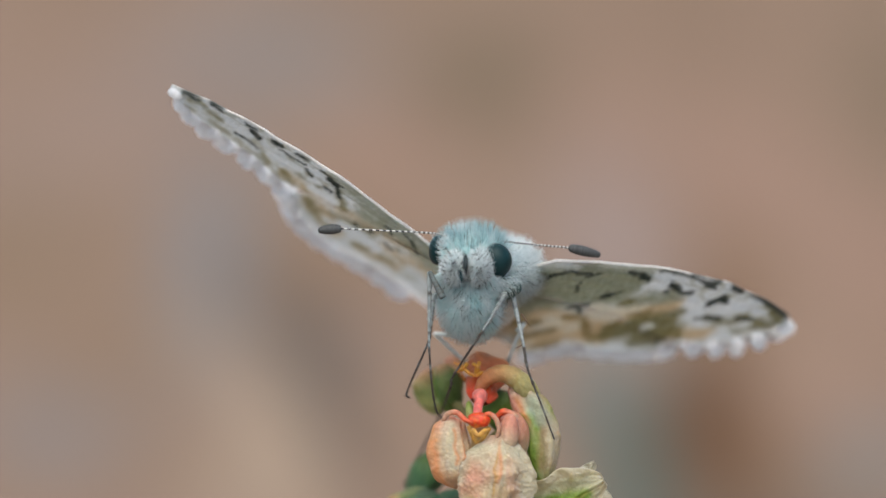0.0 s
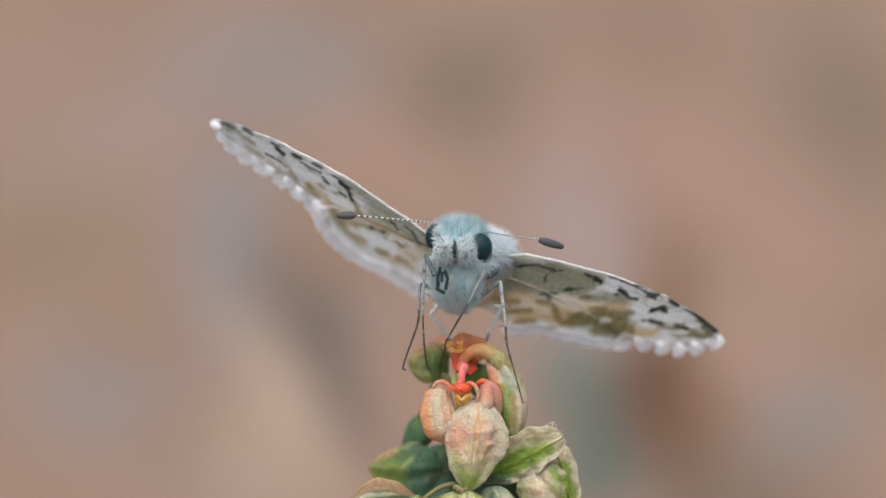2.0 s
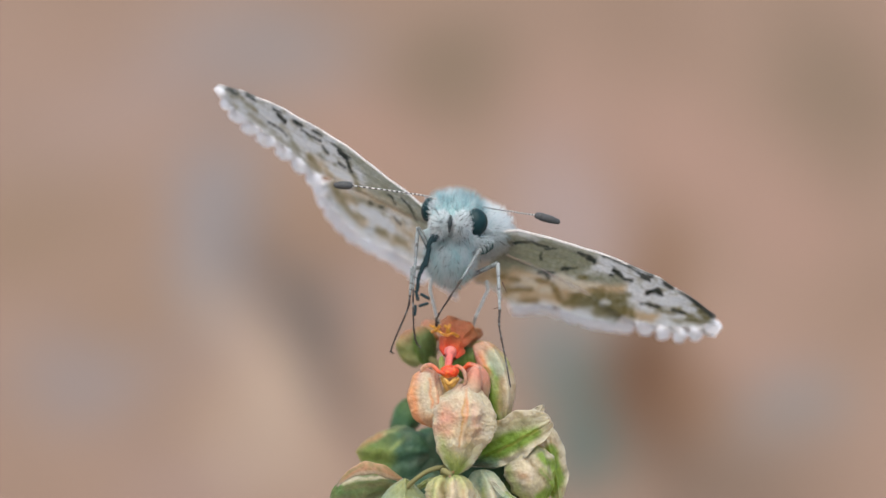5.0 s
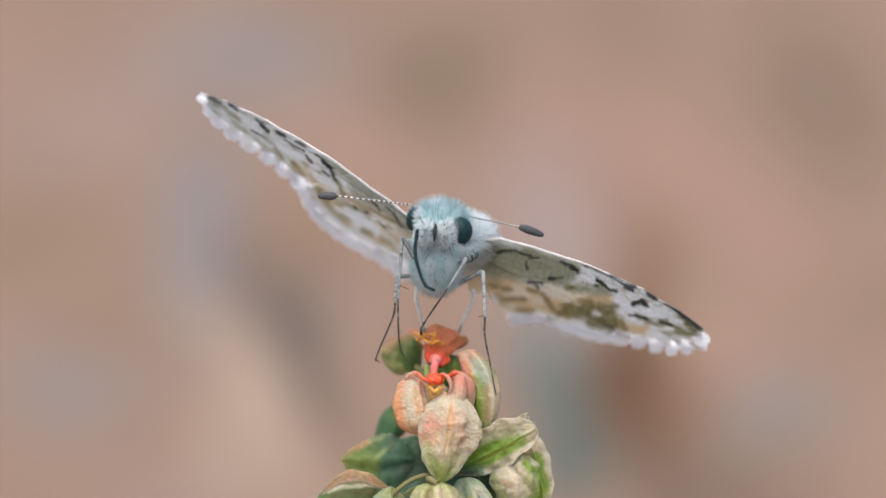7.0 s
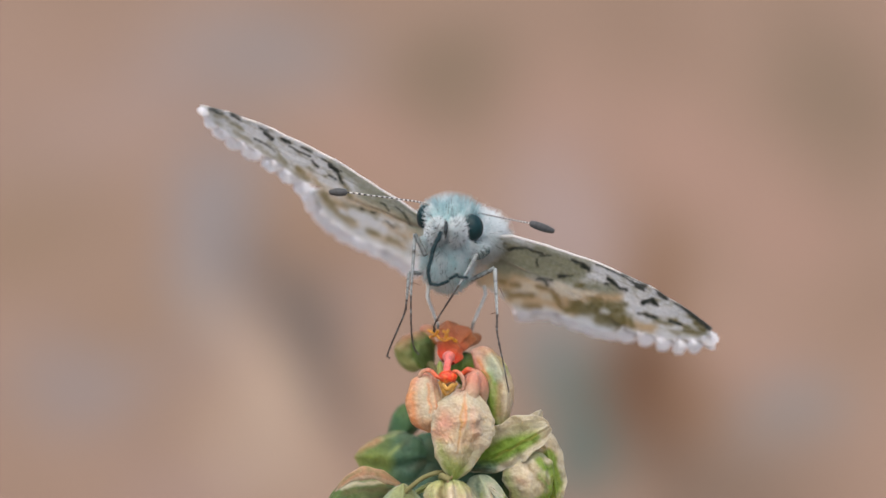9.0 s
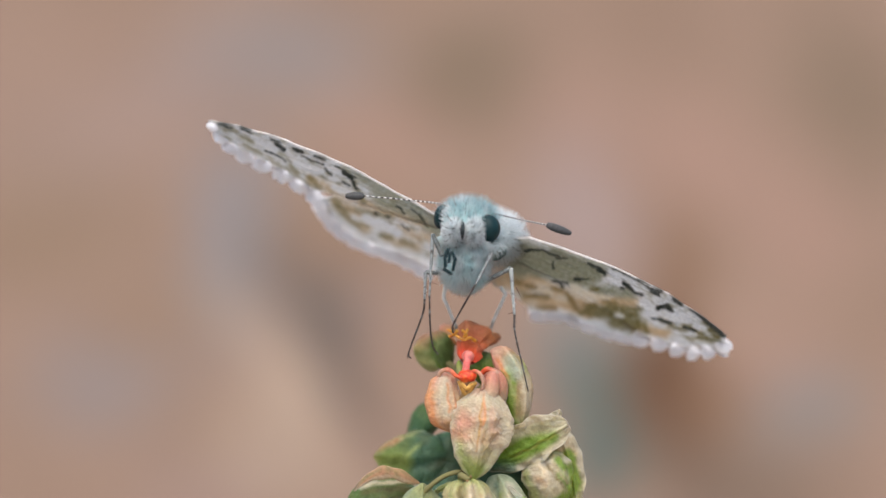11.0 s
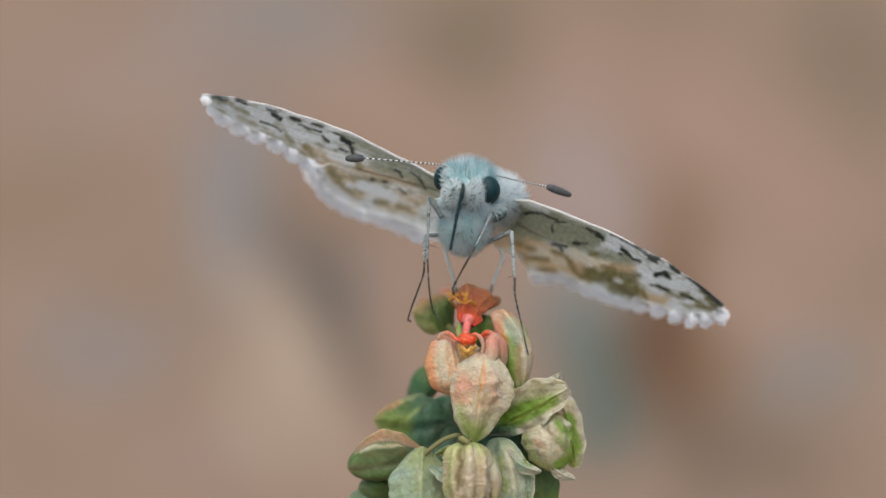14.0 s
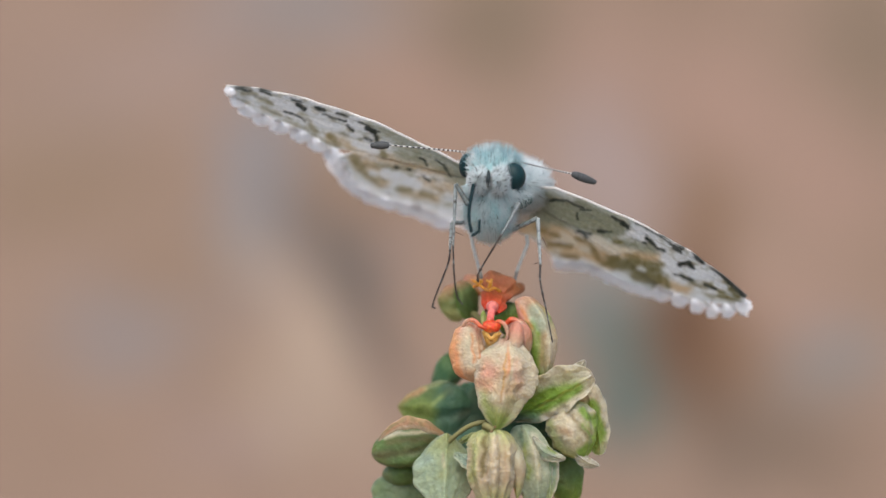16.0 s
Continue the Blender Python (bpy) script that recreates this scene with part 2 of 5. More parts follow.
PATCHES = [
    (250, 230, 420, 260, 0, "rose", 0.25), (520, 50, 200, 110, 0, "lilac", 0.9), (330, 110, 150, 90, 0, "blush", 0.4), (100, 330, 220, 130, 0, "ochre", 0.9), (620, 300, 130, 90, 0, "ochre", 0.7), (640, 360, 70, 60, 0, "umber", 0.4),
    (150, 200, 130, 100, 0, "blush", 0.3), (850, 90, 150, 120, 0, "olive", 0.9), (1520, 120, 150, 190, 0, "olive", 0.8), (1050, 320, 110, 150, 0, "blush", 1.0),
    (1250, 230, 160, 120, 0, "pink", 0.8), (1440, 350, 130, 110, 0, "pink", 0.8), (1020, 170, 120, 90, 0, "pink", 0.6), (720, 200, 130, 100, 0, "pink", 0.7),
    (1210, 430, 90, 120, 0, "umber", 0.9), (430, 390, 90, 180, 0, "lilac", 1.0), (410, 330, 70, 100, 0, "blue", 0.6), (200, 620, 160, 100, 0, "blue", 0.6), (300, 480, 110, 90, 0, "ochre", 0.5),
    (1020, 540, 80, 120, 0, "grey", 0.9), (520, 630, 75, 180, 12, "sand", 1.0), (480, 750, 90, 110, 8, "sand", 0.7), (380, 790, 130, 80, 0, "rose", 0.6),
    (585, 480, 70, 130, 14, "moss", 1.0), (640, 600, 60, 120, 16, "moss", 0.9), (1070, 710, 90, 140, 0, "teal", 1.0), (1050, 620, 70, 110, 0, "teal", 0.7),
    (1190, 590, 100, 120, 0, "brown", 1.0), (1240, 690, 100, 90, 0, "brown", 0.6), (1290, 620, 90, 90, 0, "umber", 0.8), (1320, 780, 220, 120, 0, "drab", 0.6),
    (1450, 650, 100, 100, 0, "grey", 0.9), (1400, 560, 110, 70, 0, "pink", 0.6), (690, 470, 70, 90, 0, "rose", 0.6),
]
MAT_GROUND = ground_material()


# ---------------------------------------------------------------- building
class Sketch:
    """Vertices, faces and colours of one mesh."""

    def __init__(self):
        self.v, self.f, self.c = [], [], []

    def add(self, verts, faces, cols):
        o = len(self.v)
        self.v.extend(verts)
        self.f.extend([tuple(i + o for i in q) for q in faces])
        self.c.extend(cols)

    def grid(self, pts, cols, wrap=False):
        """Rows of points joined by quads."""
        n, m = len(pts), len(pts[0])
        faces = []
        for i in range(n - 1):
            for j in range(m if wrap else m - 1):
                k = (j + 1) % m
                faces.append((i * m + j, i * m + k, (i + 1) * m + k, (i + 1) * m + j))
        self.add([p for r in pts for p in r], faces, [c for r in cols for c in r])

    def tube(self, line, radii, cols, sides=10):
        """A round tube along a line of points, closed at both ends."""
        line = [Vector(p) for p in line]
        pts, cc = [], []
        side = None
        for i, p in enumerate(line):
            t = (line[min(i + 1, len(line) - 1)] - line[max(i - 1, 0)]).normalized()
            if side is None:
                side = t.cross(Vector((0.3, 1, 0.2))).normalized()
            side = (side - t * side.dot(t)).normalized()
            other = t.cross(side)
            ring = [p + (side * math.cos(a) + other * math.sin(a)) * radii[i]
                    for a in (2 * math.pi * j / sides for j in range(sides))]
            pts.append(ring)
            cc.append([cols[i]] * sides)
        o = len(self.v)
        self.grid(pts, cc, True)
        n = len(line)
        self.f.append(tuple(o + j for j in range(sides))[::-1])
        self.f.append(tuple(o + (n - 1) * sides + j for j in range(sides)))

    def ball(self, centre, radii, colour, turn=None, rows=18, cols=28, lump=0.0, seed=0.0):
        pts, cc = [], []
        turn = turn or Matrix.Identity(3)
        for i in range(rows + 1):
            a = math.pi * (i + 0.02) / (rows + 0.04)
            r, c = [], []
            for j in range(cols):
                b = 2 * math.pi * j / cols
                d = Vector((math.sin(a) * math.cos(b), math.sin(a) * math.sin(b), math.cos(a)))
                s = 1 + lump * noise.noise(d * 2.2 + Vector((seed, 0, 0)))
                r.append(Vector(centre) + turn @ Vector((d.x * radii[0] * s, d.y * radii[1] * s, d.z * radii[2] * s)))
                c.append(colour(d) if callable(colour) else colour)
            pts.append(r)
            cc.append(c)
        self.grid(pts, cc, True)

    def hair(self, root, tip, width, colour, sag=None):
        """One three-sided tapering hair with a bend in it."""
        root, tip = Vector(root), Vector(tip)
        mid = (root + tip) / 2 + (sag or Vector((0, 0, 0)))
        t = (tip - root).normalized()
        a = t.cross(Vector((0.2, 1, 0.1))).normalized() * width
        b = t.cross(a)
        r = [a, -a * 0.5 + b * 0.87, -a * 0.5 - b * 0.87]
        verts = [root + q for q in r] + [mid + q * 0.75 for q in r] + [tip]
        self.add(verts, [(0, 1, 4, 3), (1, 2, 5, 4), (2, 0, 3, 5), (3, 4, 6), (4, 5, 6), (5, 3, 6)], [colour] * 7)

    def scale_hair(self, root, tip, across, width, colour):
        """One flat hair scale, broadest past its middle, with a blunt tip."""
        a = across.normalized() * width
        m = root.lerp(tip, 0.6)
        self.add([root - a * 0.5, root + a * 0.5, m - a, m + a, tip - a * 0.45, tip + a * 0.45], [(0, 1, 3, 2), (2, 3, 5, 4)], [colour] * 6)

    def mesh(self, name, shift=None, smooth=True):
        me = bpy.data.meshes.new(name)
        shift = shift or Matrix.Identity(4)
        me.from_pydata([shift @ Vector(p) for p in self.v], [], self.f)
        a = me.attributes.new("col", "FLOAT_COLOR", "POINT")
        a.data.foreach_set("color", np.array([(*c[:3], 1.0) for c in self.c], dtype=np.float32).ravel())
        if smooth:
            me.polygons.foreach_set("use_smooth", [True] * len(me.polygons))
        me.update()
        return me


def part(name, sketch, material, parent, label="", shift=None, basis=None, smooth=True):
    """Links a sketch as one mesh under its thing or part; shift takes drawing space into the part's own space."""
    me = sketch.mesh(name, shift, smooth)
    me.materials.append(material)
    ob = new(name, me)
    ob.parent = parent
    if basis:
        ob.matrix_basis = basis
    return tagged(ob, label) if label else ob


def blend(a, b, f):
    f = min(max(f, 0.0), 1.0)
    return tuple(x + (y - x) * f for x, y in zip(a, b))


def stroke_cover(x, y, strokes, soft):
    """How far (x, y) lies inside any of the strokes (from, to, half breadth), 0 to 1 over a soft edge."""
    best = 0.0
    for u0, v0, u1, v1, half in strokes:
        if x < min(u0, u1) - half - soft or x > max(u0, u1) + half + soft:
            continue
        du, dv = u1 - u0, v1 - v0
        f = min(1.0, max(0.0, ((x - u0) * du + (y - v0) * dv) / (du * du + dv * dv + 1e-6)))
        d = math.hypot(x - u0 - f * du, y - v0 - f * dv)
        best = max(best, min(1.0, max(0.0, (half - d) / soft + 0.5)))
    return best


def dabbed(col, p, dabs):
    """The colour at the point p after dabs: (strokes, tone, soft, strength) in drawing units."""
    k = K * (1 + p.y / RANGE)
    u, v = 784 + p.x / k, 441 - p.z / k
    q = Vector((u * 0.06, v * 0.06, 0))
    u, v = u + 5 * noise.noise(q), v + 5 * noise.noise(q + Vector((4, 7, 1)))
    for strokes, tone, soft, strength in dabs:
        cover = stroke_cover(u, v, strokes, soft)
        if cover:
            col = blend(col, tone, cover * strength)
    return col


def smooth_line(points, n):
    """n points along a soft curve through the given ones."""
    pts = [Vector(p) for p in points]
    if len(pts) == 2:
        return [pts[0].lerp(pts[1], i / (n - 1)) for i in range(n)]
    ext = [pts[0] * 2 - pts[1], *pts, pts[-1] * 2 - pts[-2]]
    out = []
    for i in range(n):
        x = i / (n - 1) * (len(pts) - 1)
        j = min(int(x), len(pts) - 2)
        t = x - j
        a, b, c, d = ext[j:j + 4]
        out.append(0.5 * (2 * b + (c - a) * t + (2 * a - 5 * b + 4 * c - d) * t * t + (3 * b - a - 3 * c + d) * t ** 3))
    return out


# ---------------------------------------------------------------- ground
def build_ground():
    sk = Sketch()
    xs = [-60, -12, -3, -1.0, -0.5] + [x * 0.02 for x in range(-15, 16)] + [0.5, 1.0, 3, 12, 60]
    ys = [-60, -12, -3, -1.2, -0.6] + [y * 0.025 for y in range(-16, 33)] + [1.2, 2, 4, 12, 60]
    pts = []
    for y in ys:
        pts.append([Vector((x, y, 0.0025 * noise.noise(Vector((x * 9, y * 7, 0))) if abs(x) < 3 else 0)) for x in xs])
    sk.grid(pts, [[(0.35, 0.25, 0.2)] * len(xs) for _ in ys])
    me = sk.mesh("ground")
    me.materials.append(MAT_GROUND)
    tagged(new("ground", me), "bare reddish-brown dry soil, mottled grey and beige", "ground", kind="structure")


build_ground()

# ---------------------------------------------------------------- the plant
PLANT_FOOT = LENS @ at(850, 760, 6)
PLANT_FOOT.z = 0.0
plant = new("flowering_plant")
plant.matrix_basis = Matrix.Translation(PLANT_FOOT)
tagged(plant, "upright stalk crowded with puckered green, cream and pink winged fruits", "plant")
TO_PLANT = Matrix.Translation(-PLANT_FOOT) @ LENS

CREAM, PINK, PEACH = (0.375, 0.315, 0.212), (0.46, 0.205, 0.155), (0.42, 0.245, 0.140)
GREEN, GAP_SHADE, PALE = (0.128, 0.215, 0.030), (0.035, 0.082, 0.055), (0.275, 0.310, 0.125)
SAGE, RED, ORANGE = (0.215, 0.275, 0.185), (0.58, 0.045, 0.02), (0.50, 0.165, 0.045)

LEAF, IVORY, TAN = (0.085, 0.138, 0.046), (0.405, 0.375, 0.275), (0.20, 0.160, 0.085)
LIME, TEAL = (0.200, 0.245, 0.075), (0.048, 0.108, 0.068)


def fruit(top, bottom, width, thick, colours, ridges=(), bow=(0, 0), swell=(0.8, 0.6), bump=0.05, seed=0.0, ridge_tone=None,
          edge_tone=None, name="fruit", label="", twist=0.0, rows=46, cols=72, pucker=0.0, paint=(), profile=None, dabs=()):
    """A puckered winged fruit from its top to its bottom: width and thickness in drawing units; ridges are (angle, height, breadth)
    round it, 0 facing the lens and 90 to the right; colours run from the top to the bottom; paint is (angle, breadth, hue, from, to)
    and profile a row of breadths from the top to the bottom."""
    a, b = at(*top), at(*bottom)
    axis = (b - a)
    down = axis.normalized()
    face = Vector((0, -1, 0))
    face = (face - down * face.dot(down)).normalized()
    side = down.cross(face) * -1
    if side.x < 0:
        side = -side
    spin = Matrix.Rotation(radians(twist), 3, down)
    face, side = spin @ face, spin @ side
    p, q = swell
    run = axis.length / K * 0.012
    outline = smooth_line([(x, 0, 0) for x in profile], rows + 1) if profile else []
    pts, cc = [], []
    for i in range(rows + 1):
        f = i / rows
        g = 0.004 + 0.992 * f
        w = outline[i].x if profile else math.sin(math.pi * g ** p) ** q
        arc = math.sin(math.pi * g)
        c = a + axis * f + side * (bow[0] * K * arc) + face * (bow[1] * K * arc)
        x = f * (len(colours) - 1)
        n = min(int(x), len(colours) - 2)
        tone = blend(colours[n], colours[n + 1], x - n)
        r, k = [], []
        for j in range(cols):
            th = 360 * j / cols
            up, rim = 1.0, 0.0
            for ang, amp, breadth in ridges:
                dd = (th - ang + 180) % 360 - 180
                e = math.exp(-(dd / breadth) ** 2)
                up += amp * e * min(1, 3 * w)
                rim = max(rim, e) if amp > 0 else rim
            sn, cs = math.sin(radians(th)), math.cos(radians(th))
            d = Vector((sn * width * 0.012, cs * thick * 0.012, f * run + seed))
            wob = noise.noise(d * 2.0) * bump * 1.6 + noise.noise(d * 5.5) * bump * 0.9
            cell = noise.noise(d * 14.0)
            wob += pucker * (abs(cell) - 0.25) * w
            rad = w * (up + wob * min(1, 2.5 * w))
            r.append(c + side * (sn * width * K * rad) + face * (cs * thick * K * rad))
            col = tone
            if ridge_tone:
                col = blend(col, ridge_tone, rim * 0.85)
            for ang, breadth, hue, f0, f1 in paint:
                dd = (th - ang + 180) % 360 - 180 + 14 * noise.noise(d * 1.7 + Vector((ang, 2, 8)))
                ends = min(1, max(0, (f - f0) / 0.09 + 0.5)) * min(1, max(0, (f1 - f) / 0.09 + 0.5))
                col = blend(col, hue, 0.9 * math.exp(-(dd / breadth) ** 2) * ends)
            if edge_tone:
                col = blend(col, edge_tone, max(0, abs(sn) - 0.72) / 0.28 * 0.8)
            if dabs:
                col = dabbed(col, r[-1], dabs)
            m = 1 + 0.13 * noise.noise(d * 3.1 + Vector((7, 3, 1))) + (0.3 if pucker else 0.1) * (abs(cell) - 0.15)
            col = tuple(min(1, max(0, x * m)) for x in col)
            tint = noise.noise(d * 2.3 + Vector((1, 9, 4)))
            col = blend(col, GREEN if tint > 0 else PEACH, 0.17 * abs(tint))
            k.append(col)
        pts.append(r)
        cc.append(k)
    sk = Sketch()
    sk.grid(pts, cc, True)
    return part(name, sk, MAT_FRUIT, plant, label, TO_PLANT)


def blade(top, bottom, left, right, colours, edge, fold=(0.5, 0.5), bow=(0, 0), swell=(0.9, 0.55), frill=5.0, seed=0.0, thick=5.0, name="fruit_wing",
          label="", rows=44, cols=30, mid=None, tip_tone=None, edge_at=0.55, dabs=()):
    """A fleshy folded sheet from its top to its bottom, left and right of a midrib; fold turns each half back (+) or forward (-)."""
    a, b = at(*top), at(*bottom)
    axis = b - a
    down = axis.normalized()
    face = Vector((0, -1, 0))
    face = (face - down * face.dot(down)).normalized()
    side = down.cross(face)
    if side.x < 0 and abs(down.x) < 0.8:
        side = -side
    elif abs(down.x) >= 0.8 and side.z > 0:
        side = -side
    p, q = swell
    front, back, cc = [], [], []
    for i in range(rows + 1):
        f = i / rows
        g = 0.01 + 0.98 * f
        w = math.sin(math.pi * g ** p) ** q
        arc = math.sin(math.pi * g)
        c = a + axis * f + side * (bow[0] * K * arc) + face * (bow[1] * K * arc)
        x = f * (len(colours) - 1)
        n = min(int(x), len(colours) - 2)
        tone = blend(colours[n], colours[n + 1], x - n)
        r0, r1, k = [], [], []
        for j in range(cols + 1):
            g2 = 2 * j / cols - 1
            wide = (left if g2 < 0 else right) * w * (1 + 0.16 * noise.noise(Vector((f * 6, g2, seed))) * abs(g2))
            fo = fold[0] if g2 < 0 else fold[1]
            h = -fo * abs(g2) ** 1.4 * wide + 4.5 * math.exp(-(g2 / 0.10) ** 2)
            h += frill * noise.noise(Vector((f * 7, g2 * 1.5, seed + 3))) * abs(g2) ** 1.5 + 2.2 * noise.noise(Vector((f * 14, g2 * 6, seed)))
            t = thick * (0.35 + 0.65 * (1 - abs(g2) ** 3)) + 2.4 * max(0, abs(g2) - 0.85) / 0.15
            base = c + side * (g2 * wide * K)
            r0.append(base + face * ((h + t / 2) * K))
            r1.append(base + face * ((h - t / 2) * K))
            col = blend(tone, edge, ((abs(g2) - edge_at) / 0.4) * 0.9)
            if mid:
                col = blend(col, mid, math.exp(-(g2 / 0.16) ** 2) * 0.8)
            if tip_tone:
                col = blend(col, tip_tone, (f - 0.78) / 0.2)
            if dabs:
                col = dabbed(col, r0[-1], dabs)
            m = 1 + 0.13 * noise.noise(Vector((f * 9, g2 * 4, seed + 5))) + 0.10 * noise.noise(Vector((f * 24, g2 * 11, seed + 8)))
            k.append(tuple(min(1, max(0, x * m)) for x in col))
        front.append(r0 + r1[::-1])
        cc.append(k + k[::-1])
    sk = Sketch()
    sk.grid(front, cc, True)
    m = len(front[0])
    sk.f.append(tuple(range(m)))
    sk.f.append(tuple(rows * m + j for j in range(m))[::-1])
    return part(name, sk, MAT_FRUIT, plant, label, TO_PLANT)


def build_plant():
    # the stem with its branching footstalks
    sk = Sketch()
    low = TO_PLANT.inverted() @ Vector((0, 0, 0))
    sk.tube(smooth_line([at(846, 590, 2.2), at(848, 700, 4.0), at(850, 860, 7.0), low], 40),
            [(9 + 30 * i / 39) * K for i in range(40)], [blend(PEACH, GREEN, i / 14) for i in range(40)], 14)
    part("stem", sk, MAT_STEM, plant, "ribbed green stem", TO_PLANT)
    for line, r in (([(850, 772, 1.5), (838, 757, -0.4), (808, 764, -0.2), (782, 782, 0), (768, 796, 0.2)], 4.2), ([(850, 800, 3.4), (835, 765, -1), (850, 772, -1.5)], 6),
                    ([(860, 720, 4), (910, 700, 2), (940, 690, 1)], 6),
                    ([(846, 640, 2.6), (870, 610, 2.2), (890, 600, 2)], 6), ([(845, 600, 2.2), (820, 570, 4), (800, 560, 5)], 6)):
        sk = Sketch()
        sk.tube(smooth_line([at(*p) for p in line], 12), [r * K] * 12, [blend(TAN, GREEN, 0.25)] * 12, 8)
        part("footstalk", sk, MAT_STEM, plant, "", TO_PLANT)

    # the big shield-shaped fruit and its neighbours round the red floret
    fruit((878, 613, -0.1), (857, 773, -1.2), 50, 40, [blend(PINK, CREAM, 0.5), IVORY, blend(PINK, IVORY, 0.7), blend(PINK, CREAM, 0.65), blend(PEACH, CREAM, 0.7), CREAM, blend(CREAM, LIME, 0.2), LIME, GREEN],
          [(6, 0.10, 5), (78, 0.16, 16), (284, 0.14, 16), (42, -0.08, 14), (-30, -0.05, 12)], bump=0.10, seed=1.3, edge_tone=IVORY, pucker=0.09,
          label="puckered cream and pink shield-shaped fruit", rows=130, cols=170, profile=[0.34, 0.68, 0.92, 1.0, 0.99, 0.92, 0.80, 0.64, 0.42, 0.04],
          paint=[(-42, 22, blend(PINK, CREAM, 0.3), 0.24, 0.50), (36, 18, blend(PINK, CREAM, 0.45), 0.24, 0.52), (-60, 20, PALE, 0.55, 0.85), (14, 7, IVORY, 0.08, 0.5),
                 (5, 3.5, blend(ORANGE, PEACH, 0.6), 0.06, 0.46), (10, 26, blend(PEACH, CREAM, 0.6), 0.5, 0.72)],
          dabs=[([(824, 690, 842, 696, 8), (835, 668, 850, 672, 5)], blend(PINK, PEACH, 0.3), 14, 0.65), ([(905, 650, 918, 700, 12), (885, 625, 900, 640, 8), (845, 640, 858, 650, 6), (850, 712, 866, 720, 6), (822, 715, 832, 735, 4)], IVORY, 14, 0.75),
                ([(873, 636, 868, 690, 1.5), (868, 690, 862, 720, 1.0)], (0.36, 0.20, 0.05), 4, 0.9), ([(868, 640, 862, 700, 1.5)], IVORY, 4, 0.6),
                ([(846, 740, 858, 760, 10), (836, 722, 850, 742, 5)], LIME, 12, 0.65), ([(880, 720, 895, 728, 9)], blend(PALE, CREAM, 0.4), 12, 0.5)])
    fruit((893, 580, 0.1), (876, 648, -0.6), 15, 16, [PINK, PINK, blend(PINK, CREAM, 0.5), CREAM, CREAM], bow=(4, 0), swell=(0.9, 0.4), bump=0.08, seed=21.3, name="fruit_neck", rows=30, cols=40)
    fruit((806, 581, 0.3), (815, 687, -0.3), 31, 26, [PINK, blend(PINK, CREAM, 0.4), blend(PEACH, CREAM, 0.5), blend(PEACH, CREAM, 0.5), blend(PEACH, CREAM, 0.4), PEACH],
          [(-62, 0.14, 18), (34, 0.16, 9), (54, -0.12, 9), (-26, -0.08, 10)],
          bow=(-4, 4), bump=0.08, seed=4.1, pucker=0.07, label="cream fruit with orange ribs", rows=70, cols=100, profile=[0.05, 0.66, 0.80, 0.90, 0.98, 1.0, 1.0, 0.92, 0.72, 0.06],
          paint=[(-74, 26, blend(ORANGE, PEACH, 0.5), 0.05, 0.95), (0, 22, IVORY, 0.1, 0.8), (34, 7, blend(ORANGE, PINK, 0.3), 0.14, 0.72)],
          dabs=[([(782, 618, 786, 662, 4), (786, 662, 800, 680, 3)], blend(ORANGE, PEACH, 0.4), 7, 0.85), ([(811, 603, 815, 652, 2)], blend(ORANGE, PEACH, 0.4), 5, 0.9), ([(797, 590, 800, 650, 5)], blend(IVORY, PINK, 0.15), 8, 0.7)])
    fruit((884, 576, 0.5), (908, 640, 0.6), 18, 22, [PINK, PINK, PINK, blend(PINK, CREAM, 0.5), CREAM], [(10, 0.12, 16)], bow=(6, 0), swell=(0.75, 0.42), seed=2.2, bump=0.08)
    fruit((900, 537, 1.6), (940, 680, 1.0), 28, 30, [PINK, blend(PINK, PALE, 0.5), PALE, CREAM, CREAM, CREAM, PALE], [(-48, 0.10, 20), (22, 0.20, 12), (-8, -0.12, 14)], bow=(17, 3),
          swell=(0.72, 0.42), bump=0.09, seed=6.6, label="long curved green and cream fruit", pucker=0.06, rows=70, cols=100,
          paint=[(-55, 26, PINK, 0.0, 0.34), (-58, 34, GREEN, 0.38, 1.0), (-10, 16, GREEN, 0.3, 0.86), (-34, 7, blend(ORANGE, PEACH, 0.5), 0.1, 0.42), (34, 22, IVORY, 0.12, 0.8)],
          dabs=[([(895, 545, 912, 542, 9)], blend(PINK, IVORY, 0.55), 12, 0.8), ([(920, 560, 936, 585, 9)], (0.36, 0.42, 0.34), 12, 0.75), ([(912, 610, 925, 650, 9), (905, 585, 912, 610, 5)], GREEN, 10, 0.85),
                ([(938, 610, 936, 655, 6)], blend(TAN, PEACH, 0.4), 9, 0.7), ([(946, 590, 957, 640, 4)], IVORY, 7, 0.7)])
    # the right-hand group
    blade((880, 748, 1.4), (1026, 674, 0.4), 46, 34, [TEAL, GREEN, GREEN, GREEN, PALE, PALE], blend(IVORY, CREAM, 0.3), fold=(-0.25, -0.2), bow=(2, 4), swell=(1.1, 0.40), frill=18, seed=8.8,
          thick=11, label="folded green fruit wing with cream edges", tip_tone=IVORY, edge_at=0.30, rows=64, cols=48,
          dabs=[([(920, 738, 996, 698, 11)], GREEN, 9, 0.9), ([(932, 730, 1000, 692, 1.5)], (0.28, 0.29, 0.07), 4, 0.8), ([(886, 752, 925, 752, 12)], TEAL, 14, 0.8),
                ([(940, 752, 1012, 728, 5)], IVORY, 7, 0.8), ([(940, 690, 1010, 674, 7)], IVORY, 9, 0.6)])
